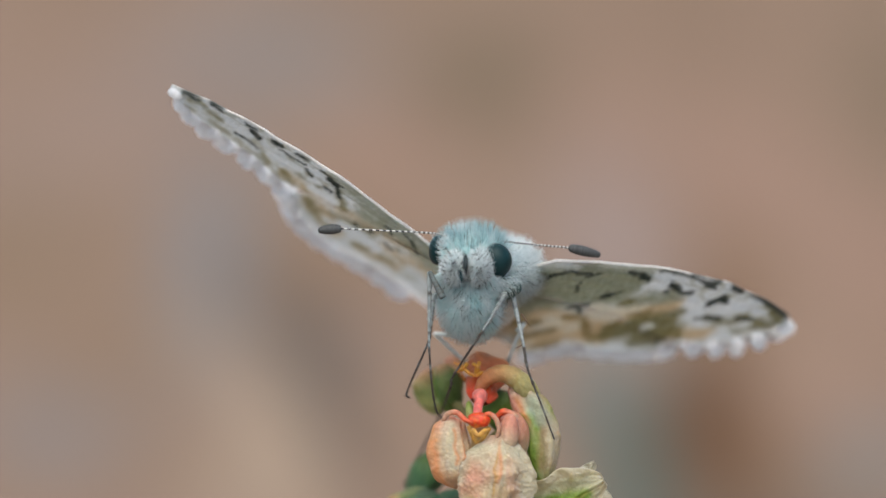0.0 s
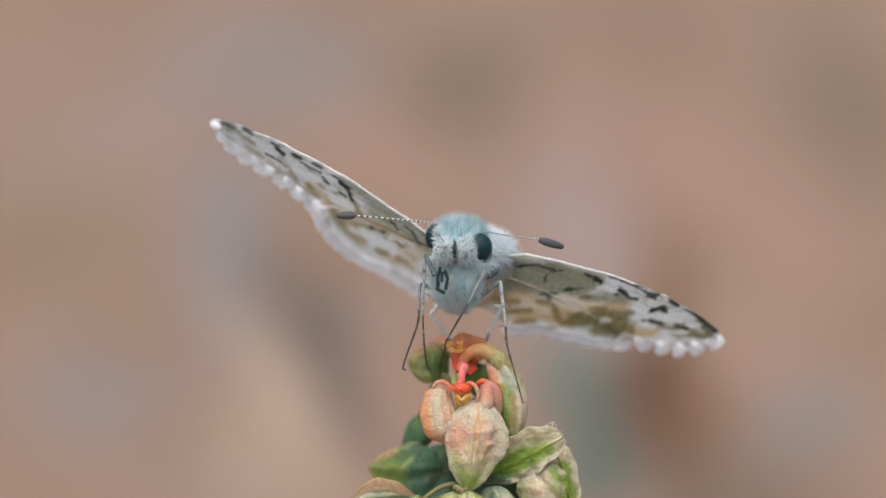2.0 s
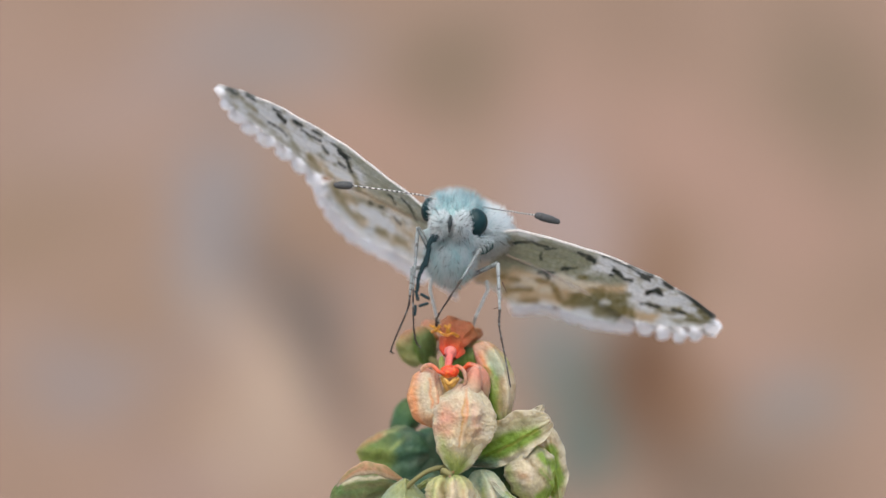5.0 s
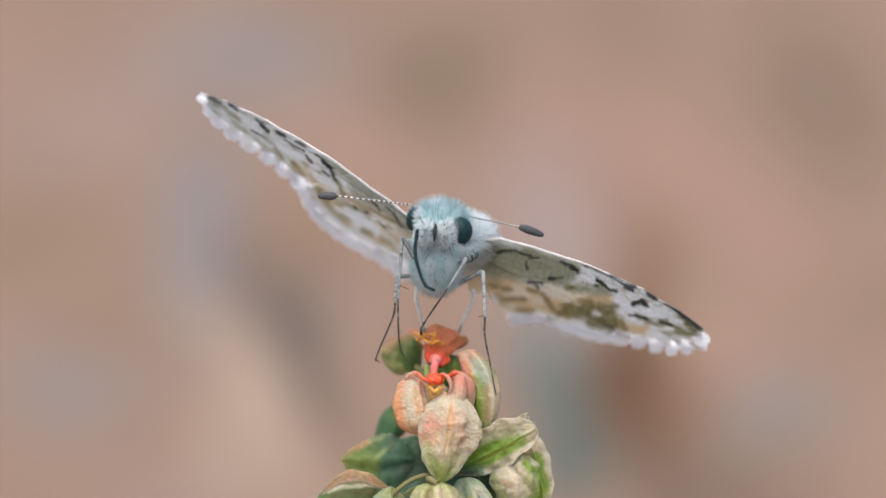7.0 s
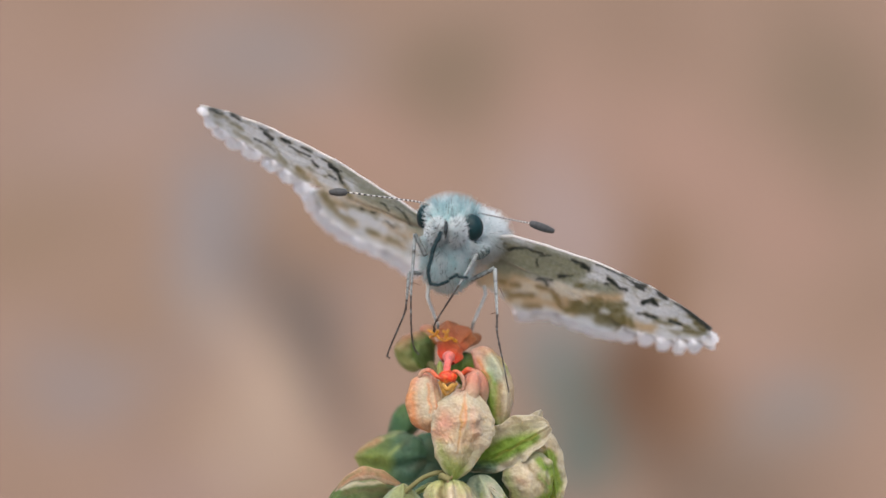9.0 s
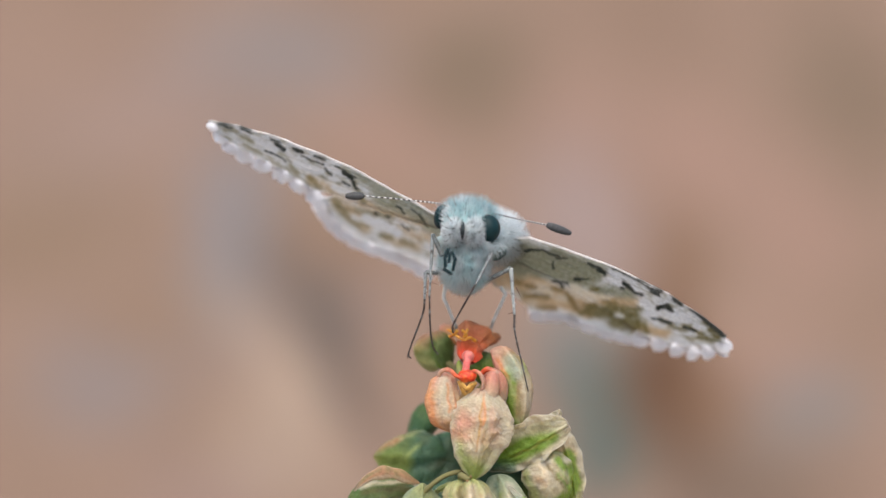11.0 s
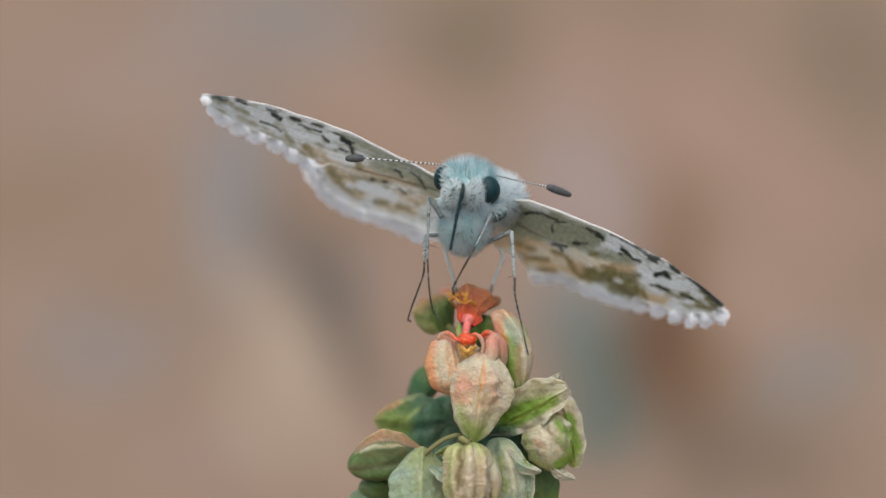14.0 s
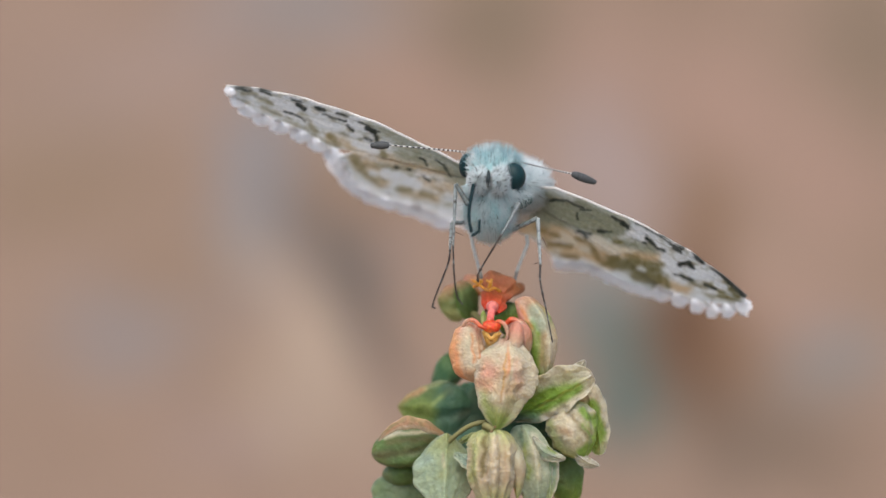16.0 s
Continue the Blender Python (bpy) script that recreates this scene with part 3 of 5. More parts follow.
    blade((984, 690, 0.9), (1012, 648, 0.5), 14, 14, [IVORY, IVORY, IVORY], IVORY, fold=(0.3, 0.3), swell=(0.8, 0.7), frill=9, seed=28.8, thick=6)
    blade((872, 735, 2.4), (1008, 700, 1.6), 30, 20, [PALE, CREAM, CREAM, CREAM], CREAM, fold=(0.5, 0.5), swell=(1.0, 0.5), frill=8, seed=18.8, thick=8)
    blade((1008, 684, 1.8), (1040, 815, 1.8), 34, 26, [IVORY, CREAM, CREAM, CREAM, PALE], IVORY, fold=(0.3, 0.6), bow=(6, 0), swell=(0.8, 0.45), frill=9, seed=3.7, thick=8, rows=56, cols=40,
          dabs=[([(1026, 730, 1040, 775, 12), (1040, 775, 1022, 808, 12)], GREEN, 9, 0.95), ([(1040, 700, 1052, 770, 3)], IVORY, 6, 0.8)])
    fruit((985, 722, 1.2), (1006, 822, 0.9), 45, 32, [PALE, IVORY, IVORY, IVORY, PALE, PALE], [(30, 0.16, 10), (-40, -0.08, 16), (58, -0.12, 12), (2, -0.08, 9)], bow=(-4, 0), swell=(0.8, 0.5), bump=0.12,
          seed=9.4, pucker=0.05, label="crumpled pale fruit edged with green", rows=60, cols=90,
          dabs=[([(985, 780, 1000, 795, 20)], blend(IVORY, PINK, 0.12), 14, 0.75), ([(970, 770, 985, 778, 5)], blend(PEACH, CREAM, 0.4), 9, 0.6), ([(1008, 738, 1020, 750, 8), (1030, 750, 1036, 790, 8), (1030, 795, 1005, 812, 9), (1012, 762, 1030, 790, 6)], GREEN, 8, 0.95),
                ([(990, 746, 1016, 784, 2.5)], TAN, 4, 0.9), ([(1000, 745, 1022, 775, 2.0)], CREAM, 4, 0.8), ([(950, 760, 965, 800, 8)], LIME, 10, 0.7)])
    blade((992, 806, 0.6), (1038, 834, 0.9), 9, 12, [IVORY, IVORY, IVORY], IVORY, fold=(0.4, 0.4), bow=(6, 0), swell=(1.1, 0.6), frill=6, seed=9.9, thick=6)
    blade((965, 738, 1.2), (990, 800, 0.8), 16, 16, [GREEN, GREEN, GREEN], PALE, fold=(0.5, 0.5), bow=(-6, 0), seed=2.1, thick=6)
    # the left-hand group
    fruit((812, 732, 4.6), (681, 730, 5.6), 45, 30, [TEAL, TEAL, TEAL, LEAF, LEAF, LEAF, blend(PEACH, LEAF, 0.5)], [(8, 0.14, 10), (50, 0.10, 18), (-50, 0.10, 16), (-18, -0.08, 12)], bow=(-4, 0), seed=5.5,
          bump=0.10, pucker=0.04, profile=[0.3, 0.85, 1.02, 1.08, 1.05, 0.95, 0.78, 0.52, 0.05], rows=60, cols=90, label="broad green fruit with a peach rim",
          dabs=[([(690, 718, 728, 697, 5)], blend(PEACH, TAN, 0.25), 9, 0.95), ([(728, 697, 768, 684, 3)], blend(PALE, SAGE, 0.5), 6, 0.7), ([(732, 736, 766, 706, 4)], (0.21, 0.27, 0.10), 7, 0.95), ([(700, 736, 728, 738, 18)], (0.150, 0.200, 0.055), 16, 0.9),
                ([(776, 705, 792, 755, 16)], TEAL, 16, 0.8), ([(755, 758, 785, 748, 8)], (0.10, 0.17, 0.12), 10, 0.6)])
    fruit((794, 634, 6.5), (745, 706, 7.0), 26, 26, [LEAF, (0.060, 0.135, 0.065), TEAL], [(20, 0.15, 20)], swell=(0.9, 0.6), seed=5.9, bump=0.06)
    # added filler body: its dark colour stands in for shade between the fruits
    fruit((830, 690, 5.4), (782, 780, 5.0), 44, 26, [GAP_SHADE, TEAL, TEAL], [(-10, 0.2, 16)], swell=(0.9, 0.6), seed=2.9, edge_tone=TEAL, bump=0.03)
    # the brown-olive dab paints the shadow band under the rim into the skin
    fruit((636, 814, 2.5), (768, 786, 2.0), 38, 40, [LEAF, LEAF, LEAF, LEAF], [(-5, 0.10, 20), (40, 0.12, 16), (18, -0.08, 10)], bow=(0, 0),
          swell=(0.95, 0.5), bump=0.08, seed=7.7, label="rounded green fruit with a pinkish rim", rows=60, cols=90,
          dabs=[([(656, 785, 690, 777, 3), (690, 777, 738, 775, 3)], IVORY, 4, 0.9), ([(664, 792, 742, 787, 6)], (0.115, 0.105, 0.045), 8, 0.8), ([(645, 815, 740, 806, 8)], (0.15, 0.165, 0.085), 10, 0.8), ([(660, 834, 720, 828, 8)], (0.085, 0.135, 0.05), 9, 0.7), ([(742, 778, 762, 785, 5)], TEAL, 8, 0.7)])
    sk = Sketch()
    pts, cc = [], []
    for i in range(61):
        f = i / 60
        k = math.sin(math.pi * (0.02 + 0.96 * f)) ** 0.5
        c = Vector((648 + 116 * f, 781 - 8 * f - 27 * math.sin(math.pi * f ** 0.85), 1.3 - 0.9 * k))
        half = k * (11.5 + 2.5 * noise.noise(Vector((f * 6, 2, 5))))
        row, tones = [], []
        for j in range(18):
            th = 2 * math.pi * j / 18
            row.append(at(c.x + 2 * math.sin(th), c.y + 8 + half * math.cos(th), c.z - 0.16 * k * math.sin(th)))
            tone = blend(blend(TAN, LEAF, 0.3), blend(blend(PINK, PEACH, 0.4), TAN, 0.35), 0.6 + 0.7 * noise.noise(Vector((f * 9, j * 0.4, 1))))
            tones.append(blend(tone, blend(IVORY, PINK, 0.15), min(1.0, max(0.0, math.cos(th) - 0.15) * 2) * (0.9 - 0.7 * abs(f - 0.4))))
        pts.append(row)
        cc.append(tones)
    sk.grid(pts, cc, True)
    part("fruit_rim", sk, MAT_FRUIT, plant, "pinkish cream rim", TO_PLANT)
    fruit((654, 850, 3.4), (730, 844, 3.0), 24, 30, [blend(LEAF, SAGE, 0.3), LEAF, LEAF], [(0, 0.1, 20)], swell=(0.95, 0.6), seed=1.9, bump=0.1)
    # the lower ring
    blade((768, 778, 0.3), (762, 915, -0.8), 58, 54, [PALE, SAGE, SAGE, SAGE], SAGE, fold=(0.5, 0.5), swell=(0.92, 0.85), frill=9, seed=3.1, thick=8,
          label="pale sage heart-shaped bract", name="bract", rows=56, cols=44,
          dabs=[([(768, 790, 760, 850, 10)], (0.22, 0.25, 0.12), 12, 0.6), ([(758, 815, 762, 835, 3)], IVORY, 6, 0.6), ([(716, 830, 735, 824, 8)], (0.24, 0.32, 0.26), 10, 0.7)])
    blade((782, 812, -0.4), (828, 862, -0.9), 15, 9, [SAGE, (0.22, 0.30, 0.24), SAGE], blend(SAGE, IVORY, 0.4), fold=(-0.4, 0.4), bow=(9, 4), seed=0.9, name="bract", thick=5)
    fruit((846, 770, -0.8), (850, 912, -1.2), 40, 40, [PALE, CREAM, CREAM, PALE], [(-40, 0.20, 10), (6, 0.12, 12), (40, 0.24, 12), (84, 0.15, 14), (-80, 0.18, 14), (-16, -0.20, 9), (24, -0.14, 8)],
          swell=(0.72, 0.46), bump=0.08, seed=6.1, pucker=0.12, label="ribbed cream and green fruit", rows=80, cols=110,
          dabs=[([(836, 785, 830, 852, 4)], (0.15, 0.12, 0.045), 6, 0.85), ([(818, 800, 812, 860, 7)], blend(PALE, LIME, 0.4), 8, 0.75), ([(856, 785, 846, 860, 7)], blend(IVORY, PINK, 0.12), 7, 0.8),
                ([(871, 800, 874, 860, 2)], blend(TAN, PEACH, 0.5), 5, 0.7), ([(884, 800, 886, 860, 5)], blend(IVORY, PEACH, 0.15), 7, 0.7)])
    fruit((872, 780, -0.4), (893, 892, -0.8), 15, 26, [PALE, IVORY, CREAM, PALE], bow=(10, 0), bump=0.1, seed=16.1, name="fruit_lobe")
    fruit((898, 762, 0.4), (926, 912, 0.2), 36, 28, [SAGE, blend(SAGE, IVORY, 0.5), blend(SAGE, IVORY, 0.4), SAGE], [(-50, 0.2, 12), (8, 0.25, 9), (60, 0.16, 14)], bow=(10, 0),
          swell=(0.80, 0.5), bump=0.08, seed=4.9, pucker=0.06, rows=60, cols=80, label="ridged pale sage fruit",
          dabs=[([(906, 795, 914, 855, 4)], LIME, 6, 0.9), ([(922, 782, 930, 855, 6)], IVORY, 7, 0.85), ([(898, 780, 902, 800, 4)], TEAL, 6, 0.7)])
    blade((920, 784, -0.2), (978, 822, -0.6), 11, 14, [IVORY, SAGE, IVORY], IVORY, fold=(0.3, 0.5), bow=(10, 6), seed=0.4, name="bract", thick=5, dabs=[([(945, 802, 962, 812, 3)], GREEN, 5, 0.8)])
    blade((946, 800, -0.1), (948, 895, -0.1), 14, 16, [GREEN, SAGE, PALE], IVORY, fold=(0.7, 0.5), bow=(4, 0), seed=0.7, thick=7)
    # dark filler behind the lower ring, coloured as the shade in its gap
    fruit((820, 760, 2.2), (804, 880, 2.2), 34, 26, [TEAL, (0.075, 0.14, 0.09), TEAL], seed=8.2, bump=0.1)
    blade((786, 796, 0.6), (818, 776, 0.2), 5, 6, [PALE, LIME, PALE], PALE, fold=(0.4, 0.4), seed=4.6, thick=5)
    # two dark backing bodies, added to give the gaps here their shade
    fruit((885, 700, 3.0), (915, 820, 3.0), 60, 26, [GAP_SHADE, TEAL, TEAL], seed=8.5, bump=0.1)
    fruit((940, 740, 3.4), (985, 850, 3.2), 46, 26, [GAP_SHADE, LEAF, GAP_SHADE], seed=18.5, bump=0.1)
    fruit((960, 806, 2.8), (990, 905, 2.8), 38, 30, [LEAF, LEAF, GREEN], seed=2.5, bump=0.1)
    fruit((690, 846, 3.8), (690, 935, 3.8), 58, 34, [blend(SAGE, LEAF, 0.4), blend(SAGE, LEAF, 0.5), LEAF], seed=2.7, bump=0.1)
    # filler behind the left group, shade of the gap put into its colour
    fruit((780, 700, 5.2), (800, 860, 4.6), 52, 26, [GAP_SHADE, TEAL, GAP_SHADE], seed=12.7, bump=0.03)
    for u, v, d, r in ((838, 766, -1.2, 3.2), (847, 774, -1.6, 2.4), (832, 775, -1.0, 2.2), (853, 766, -1.5, 2.0)):
        sk = Sketch()
        sk.ball(at(u, v, d), (r * K, r * K, 1.3 * r * K), (0.26, 0.15, 0.075), lump=0.6, rows=10, cols=14, seed=u)
        part("bud", sk, MAT_PETAL, plant, "", TO_PLANT)
    # the crown behind the floret
    fruit((778, 512, 5.2), (788, 580, 5.2), 26, 26, [blend(PINK, LEAF, 0.3), blend(PEACH, LEAF, 0.5), blend(PALE, LEAF, 0.5), PALE, PALE], [(30, 0.2, 16), (-50, 0.15, 18)], bow=(-4, 0), swell=(0.85, 0.5),
          seed=3.3, bump=0.2, label="small rounded pale green fruit", paint=[(20, 22, LEAF, 0.1, 0.7)])
    fruit((790, 508, 4.8), (812, 578, 4.8), 21, 26, [blend(PINK, LEAF, 0.4), LEAF, LEAF, LEAF, blend(GREEN, LEAF, 0.5)], [(-20, 0.2, 16), (50, 0.15, 18)], bow=(5, 0), swell=(0.85, 0.5),
          seed=3.9, bump=0.18, edge_tone=GREEN, label="small rounded green fruit")
    fruit((800, 500, 5.4), (842, 532, 4.6), 15, 14, [PINK, PEACH, ORANGE], seed=4.4, name="bract", rows=24, cols=40)
    fruit((868, 504, 3.6), (846, 562, 1.2), 36, 22, [(0.30, 0.13, 0.075), (0.36, 0.125, 0.06), (0.42, 0.10, 0.045), RED], [(-30, 0.15, 14), (25, 0.18, 12), (70, 0.2, 16)], bow=(-3, 0),
          seed=5.2, name="bract", rows=60, cols=90, bump=0.26, label="flared orange-brown bract behind the floret", profile=[0.30, 0.86, 1.0, 0.86, 0.70, 0.58, 0.48, 0.30], pucker=0.06)
    fruit((904, 518, 4.6), (862, 530, 3.2), 12, 12, [(0.30, 0.14, 0.08), (0.40, 0.12, 0.06)], bow=(0, 2), seed=5.7, name="bract", rows=24, cols=40)
    # added filler behind the floret, dark as the shaded gap it closes
    fruit((868, 545, 3.4), (890, 610, 3.0), 26, 20, [GAP_SHADE, GREEN, GAP_SHADE], seed=1.1, name="bract", rows=24, cols=40)
    # the red floret: a pink neck, a two-armed red calyx, yellow anthers
    sk = Sketch()
    sk.tube(smooth_line([at(844, 590, -0.2), at(844, 580, -0.3), at(846, 567, 0.0), at(848, 556, 0.3), at(848, 551, 0.7)], 26),
            [(6.5 + 5 * math.exp(-((i - 21) / 3.5) ** 2) + 4 * math.exp(-((i - 0) / 4) ** 2)) * K * (1 + 0.12 * noise.noise(Vector((i * 0.6, 3, 1)))) for i in range(26)],
            [blend((0.62, 0.085, 0.075), (0.60, 0.19, 0.17), i / 25 + 0.5 * noise.noise(Vector((i * 0.7, 2, 9)))) for i in range(26)], 14)
    part("floret_neck", sk, MAT_PETAL, plant, "glossy pinkish-red floret neck", TO_PLANT)
    sk = Sketch()
    sk.ball(at(846, 588, -0.5), (17 * K, 9 * K, 11 * K), lambda d: blend((0.66, 0.045, 0.014), (0.62, 0.20, 0.035), 1.6 * noise.noise(d * 2.4) + 0.5 * max(0, -d.z)), lump=0.2, rows=18, cols=26, seed=3.0)
    part("calyx", sk, MAT_PETAL, plant, "bright red calyx", TO_PLANT)
    for arm, thin in (([(842, 592, -0.6), (828, 588, -0.6), (815, 577, -0.4), (801, 580, -0.2), (794, 596, 0.0), (795, 606, 0.0)], 3.4),
                      ([(848, 590, -0.6), (859, 579, -0.6), (870, 585, -0.6), (875, 600, -0.6), (872, 614, -0.5)], 3.2),
                      ([(870, 585, 0.3), (882, 576, 0.2), (895, 580, 0.2), (903, 592, 0.2), (907, 608, 0.2)], 4.5),
                      ([(846, 545, 1.8), (836, 530, 2.0), (826, 518, 2.4)], 5.0)):
        sk = Sketch()
        line = smooth_line([at(*p) for p in arm], 24)
        sk.tube(line, [(thin - 1.4 + 2.0 * math.sin(math.pi * (0.1 + 0.8 * i / 23))) * K * (1 + 0.25 * noise.noise(Vector((i * 0.5, thin, 6)))) for i in range(24)],
                [blend(blend(RED, ORANGE, 0.25), blend(PINK, CREAM, 0.35), (i - 5) / 8) for i in range(24)], 12)
        part("petal", sk, MAT_PETAL, plant, "", TO_PLANT)
    for line in ([(838, 602, -0.8), (846, 610, -1.0), (856, 602, -0.8)], [(832, 596, -0.4), (845, 620, -0.4), (862, 598, -0.4)]):
        sk = Sketch()
        sk.tube(smooth_line([at(*p) for p in line], 12), [4 * K] * 12, [(0.42, 0.22, 0.045)] * 12, 8)
        part("calyx_rim", sk, MAT_PETAL, plant, "", TO_PLANT)
    for line in ([(812, 506, 1.6), (822, 511, 1.2), (832, 520, 1.0), (842, 524, 1.0)], [(815, 518, 1.4), (824, 514, 1.1), (830, 506, 1.0)],
                 [(838, 507, 1.2), (846, 512, 1.0), (841, 520, 1.2), (848, 504, 1.2)], [(842, 524, 1.0), (852, 520, 1.2), (862, 526, 1.6)]):
        sk = Sketch()
        pts = smooth_line([at(*p) for p in line], 16)
        sk.tube(pts, [(2.6 + 1.6 * abs(noise.noise(Vector((i * 0.9, line[0][0], 0))))) * K for i in range(16)],
                [blend((0.58, 0.26, 0.03), (0.50, 0.11, 0.03), abs(noise.noise(Vector((i * 0.5, line[0][1], 2)))) * 2) for i in range(16)], 8)
        part("anther", sk, MAT_PETAL, plant, "", TO_PLANT)
    fruit((832, 560, 0.8), (836, 600, 0.4), 6, 6, [GREEN, PALE, GREEN], seed=0.2, name="bract", rows=14, cols=20)


build_plant()

# a curved petal that arches over the floret and later sinks back behind it
ARCH_FOOT = at(922, 600, 2.2)
arch_sketch = Sketch()
arch_line = smooth_line([at(*p) for p in ((848, 566, 1.5), (848, 544, 1.3), (860, 527, 1.2), (880, 521, 1.1), (902, 530, 1.1), (920, 552, 1.2), (930, 585, 1.6))], 44)
arch_sketch.tube(arch_line, [(6 + 13 * (i / 43) ** 0.9 - (10 * max(0, i - 34) / 9)) * K * (1 + 0.10 * noise.noise(Vector((i * 0.4, 1, 5)))) for i in range(44)],
                 [blend(blend((0.42, 0.10, 0.045), blend(ORANGE, PEACH, 0.5), i / 16), blend(PALE, PEACH, 0.3), (i - 16) / 14) for i in range(44)], 16)
arch = part("arched_petal", arch_sketch, MAT_FRUIT, plant, "arched orange and green petal", Matrix.Translation(-ARCH_FOOT),
            TO_PLANT @ Matrix.Translation(ARCH_FOOT))

# ---------------------------------------------------------------- the butterfly
EYE = at(893, 321, 0)
BODY = at(870, 360, 0)
butterfly = new("butterfly")
cam.data.dof.focus_object = butterfly
tagged(butterfly, "small checkered butterfly with bluish furry body on the fruiting stalk", "butterfly")
butterfly.matrix_basis = LENS @ Matrix.Translation(BODY)
TO_BODY = Matrix.Translation(-BODY)

FUR_BLUE, FUR_WHITE, FUR_GREY = (0.62, 0.90, 0.92), (0.94, 0.985, 1.0), (0.52, 0.68, 0.71)
WHITE, DARK, OLIVE, BUFF, ASH = (0.79, 0.82, 0.825), (0.095, 0.120, 0.110), (0.33, 0.315, 0.175), (0.68, 0.565, 0.39), (0.43, 0.455, 0.36)
rng = random.Random(5)


def unit():
    while True:
        d = Vector((rng.uniform(-1, 1), rng.uniform(-1, 1), rng.uniform(-1, 1)))
        if 0.1 < d.length < 1:
            return d.normalized()


def furry(centre, radii, count, length, comb, tone, keep, width=0.9, fleck=0.03):
    """Hairs rooted on an egg-shaped body, leaning along comb; tone(d) colours them, keep(d) tells where they grow."""
    sk = Sketch()
    n = 0
    while n < count:
        d = unit()
        n += 1
        if not keep(d):
            continue
        root = Vector(centre) + Vector((d.x * radii[0], d.y * radii[1], d.z * radii[2]))
        way = (Vector((d.x / radii[0], d.y / radii[1], d.z / radii[2])).normalized() + comb(d) + unit() * 0.35).normalized()
        ln = length * rng.uniform(0.55, 1.25)
        c = blend(tone(d), FUR_WHITE if rng.random() < 0.65 else FUR_GREY, rng.random() ** 2 * 0.7)
        if rng.random() < fleck:
            c = (0.06, 0.08, 0.085)
        sk.hair(root - way * 0.00004, root + way * ln, width * K * rng.uniform(0.7, 1.3), c, Vector((0, 0, -0.12 * ln)) + unit() * ln * 0.06)
    return sk


def build_body():
    mm = 0.001
    hc = at(848, 332, 0.2)
    hr = (1.28 * mm, 1.15 * mm, 1.22 * mm)
    sk = Sketch()
    sk.ball(hc, hr, lambda d: blend(FUR_WHITE, FUR_GREY, 0.25 + 0.4 * noise.noise(d * 3)), lump=0.06, rows=26, cols=40)
    part("head", sk, MAT_SKIN, butterfly, "bluish-white furry head", TO_BODY)

    def eyes_clear(d):
        return not (d.x > 0.62 and abs(d.z - 0.12) < 0.52 and d.y < 0.35) and not (d.x < -0.78 and abs(d.z - 0.35) < 0.42)

    part("head_fur", furry(hc, hr, 5200, 0.42 * mm, lambda d: Vector((0, -0.2, 0.3 if d.z > 0.2 else -0.5)),
                           lambda d: blend(FUR_WHITE, FUR_BLUE, 0.3 + d.z * 0.7), eyes_clear), MAT_FUR, butterfly, "", TO_BODY)
    part("crest", furry(at(850, 315, 0.5), (1.2 * mm, 1.1 * mm, 0.85 * mm), 7000, 0.72 * mm, lambda d: Vector((0, 0.1, 0.7)),
                        lambda d: blend((0.34, 0.58, 0.63), (0.80, 0.89, 0.92), 0.40 + 1.5 * noise.noise(d * 2.5)), lambda d: d.z > 0.15, 0.42), MAT_FUR, butterfly, "upright pale blue crest of hair", TO_BODY)
    part("beard", furry(hc, hr, 4800, 0.85 * mm, lambda d: Vector((0.12 * d.x, -0.25, -1.3)), lambda d: blend(FUR_WHITE, FUR_BLUE, 0.25 + 0.8 * noise.noise(d * 2.5)),
                        lambda d: d.z < -0.05 and d.y < 0.3 and abs(d.x) < 0.85, 0.42, 0.02), MAT_FUR, butterfly, "pale hair hanging under the face", TO_BODY)
    for c, r, tilt in (((884, 322, -0.35), (0.66, 0.62, 0.70), -10), ((803, 303, 0.35), (0.38, 0.56, 0.60), 8)):
        sk = Sketch()
        sk.ball(at(*c), tuple(x * mm for x in r), (0.01, 0.02, 0.02), Matrix.Rotation(radians(tilt), 3, "Y"), 30, 44)
        part("eye", sk, MAT_EYE, butterfly, "large dark green-black compound eye", TO_BODY)
    for c, lean in (((815, 306, -0.25), -0.9), ((864, 318, -0.75), 0.8)):
        part("lashes", furry(at(*c), (0.16 * mm, 0.2 * mm, 0.5 * mm), 420, 0.3 * mm, lambda d: Vector((lean, -0.5, rng.uniform(-0.3, 0.5))), lambda d: FUR_WHITE,
                             lambda d: d.y < 0.4, 0.7, 0.05), MAT_FUR, butterfly, "white hairs beside the eye", TO_BODY)
    # the two furry palps with the dark gap between them
    for u, lean in ((826, -0.08), (860, 0.08)):
        pc = at(u, 330, -1.1)
        pr = (0.34 * mm, 0.5 * mm, 0.55 * mm)
        sk = Sketch()
        sk.ball(pc, pr, blend(FUR_WHITE, FUR_GREY, 0.2), lump=0.1)
        palp = part("palp", sk, MAT_SKIN, butterfly, "white scaly palp", TO_BODY)
        part("palp_fur", furry(pc, pr, 2200, 0.32 * mm, lambda d: Vector((lean + rng.uniform(-0.5, 0.5), -0.3, rng.uniform(-0.7, 0.4))), lambda d: FUR_WHITE,
                                lambda d: d.y < 0.6, 0.7, 0.14),
             MAT_FUR, palp, "", TO_BODY)
    sk = Sketch()
    sk.tube(smooth_line([at(842, 312, -1.45), at(841, 326, -1.72), at(840, 342, -1.5)], 14), [(1.5 + 2.4 * math.sin(math.pi * i / 13)) * K for i in range(14)],
            [(0.03, 0.04, 0.045)] * 14, 8)
    part("mouth_slit", sk, MAT_HORN, butterfly, "", TO_BODY)
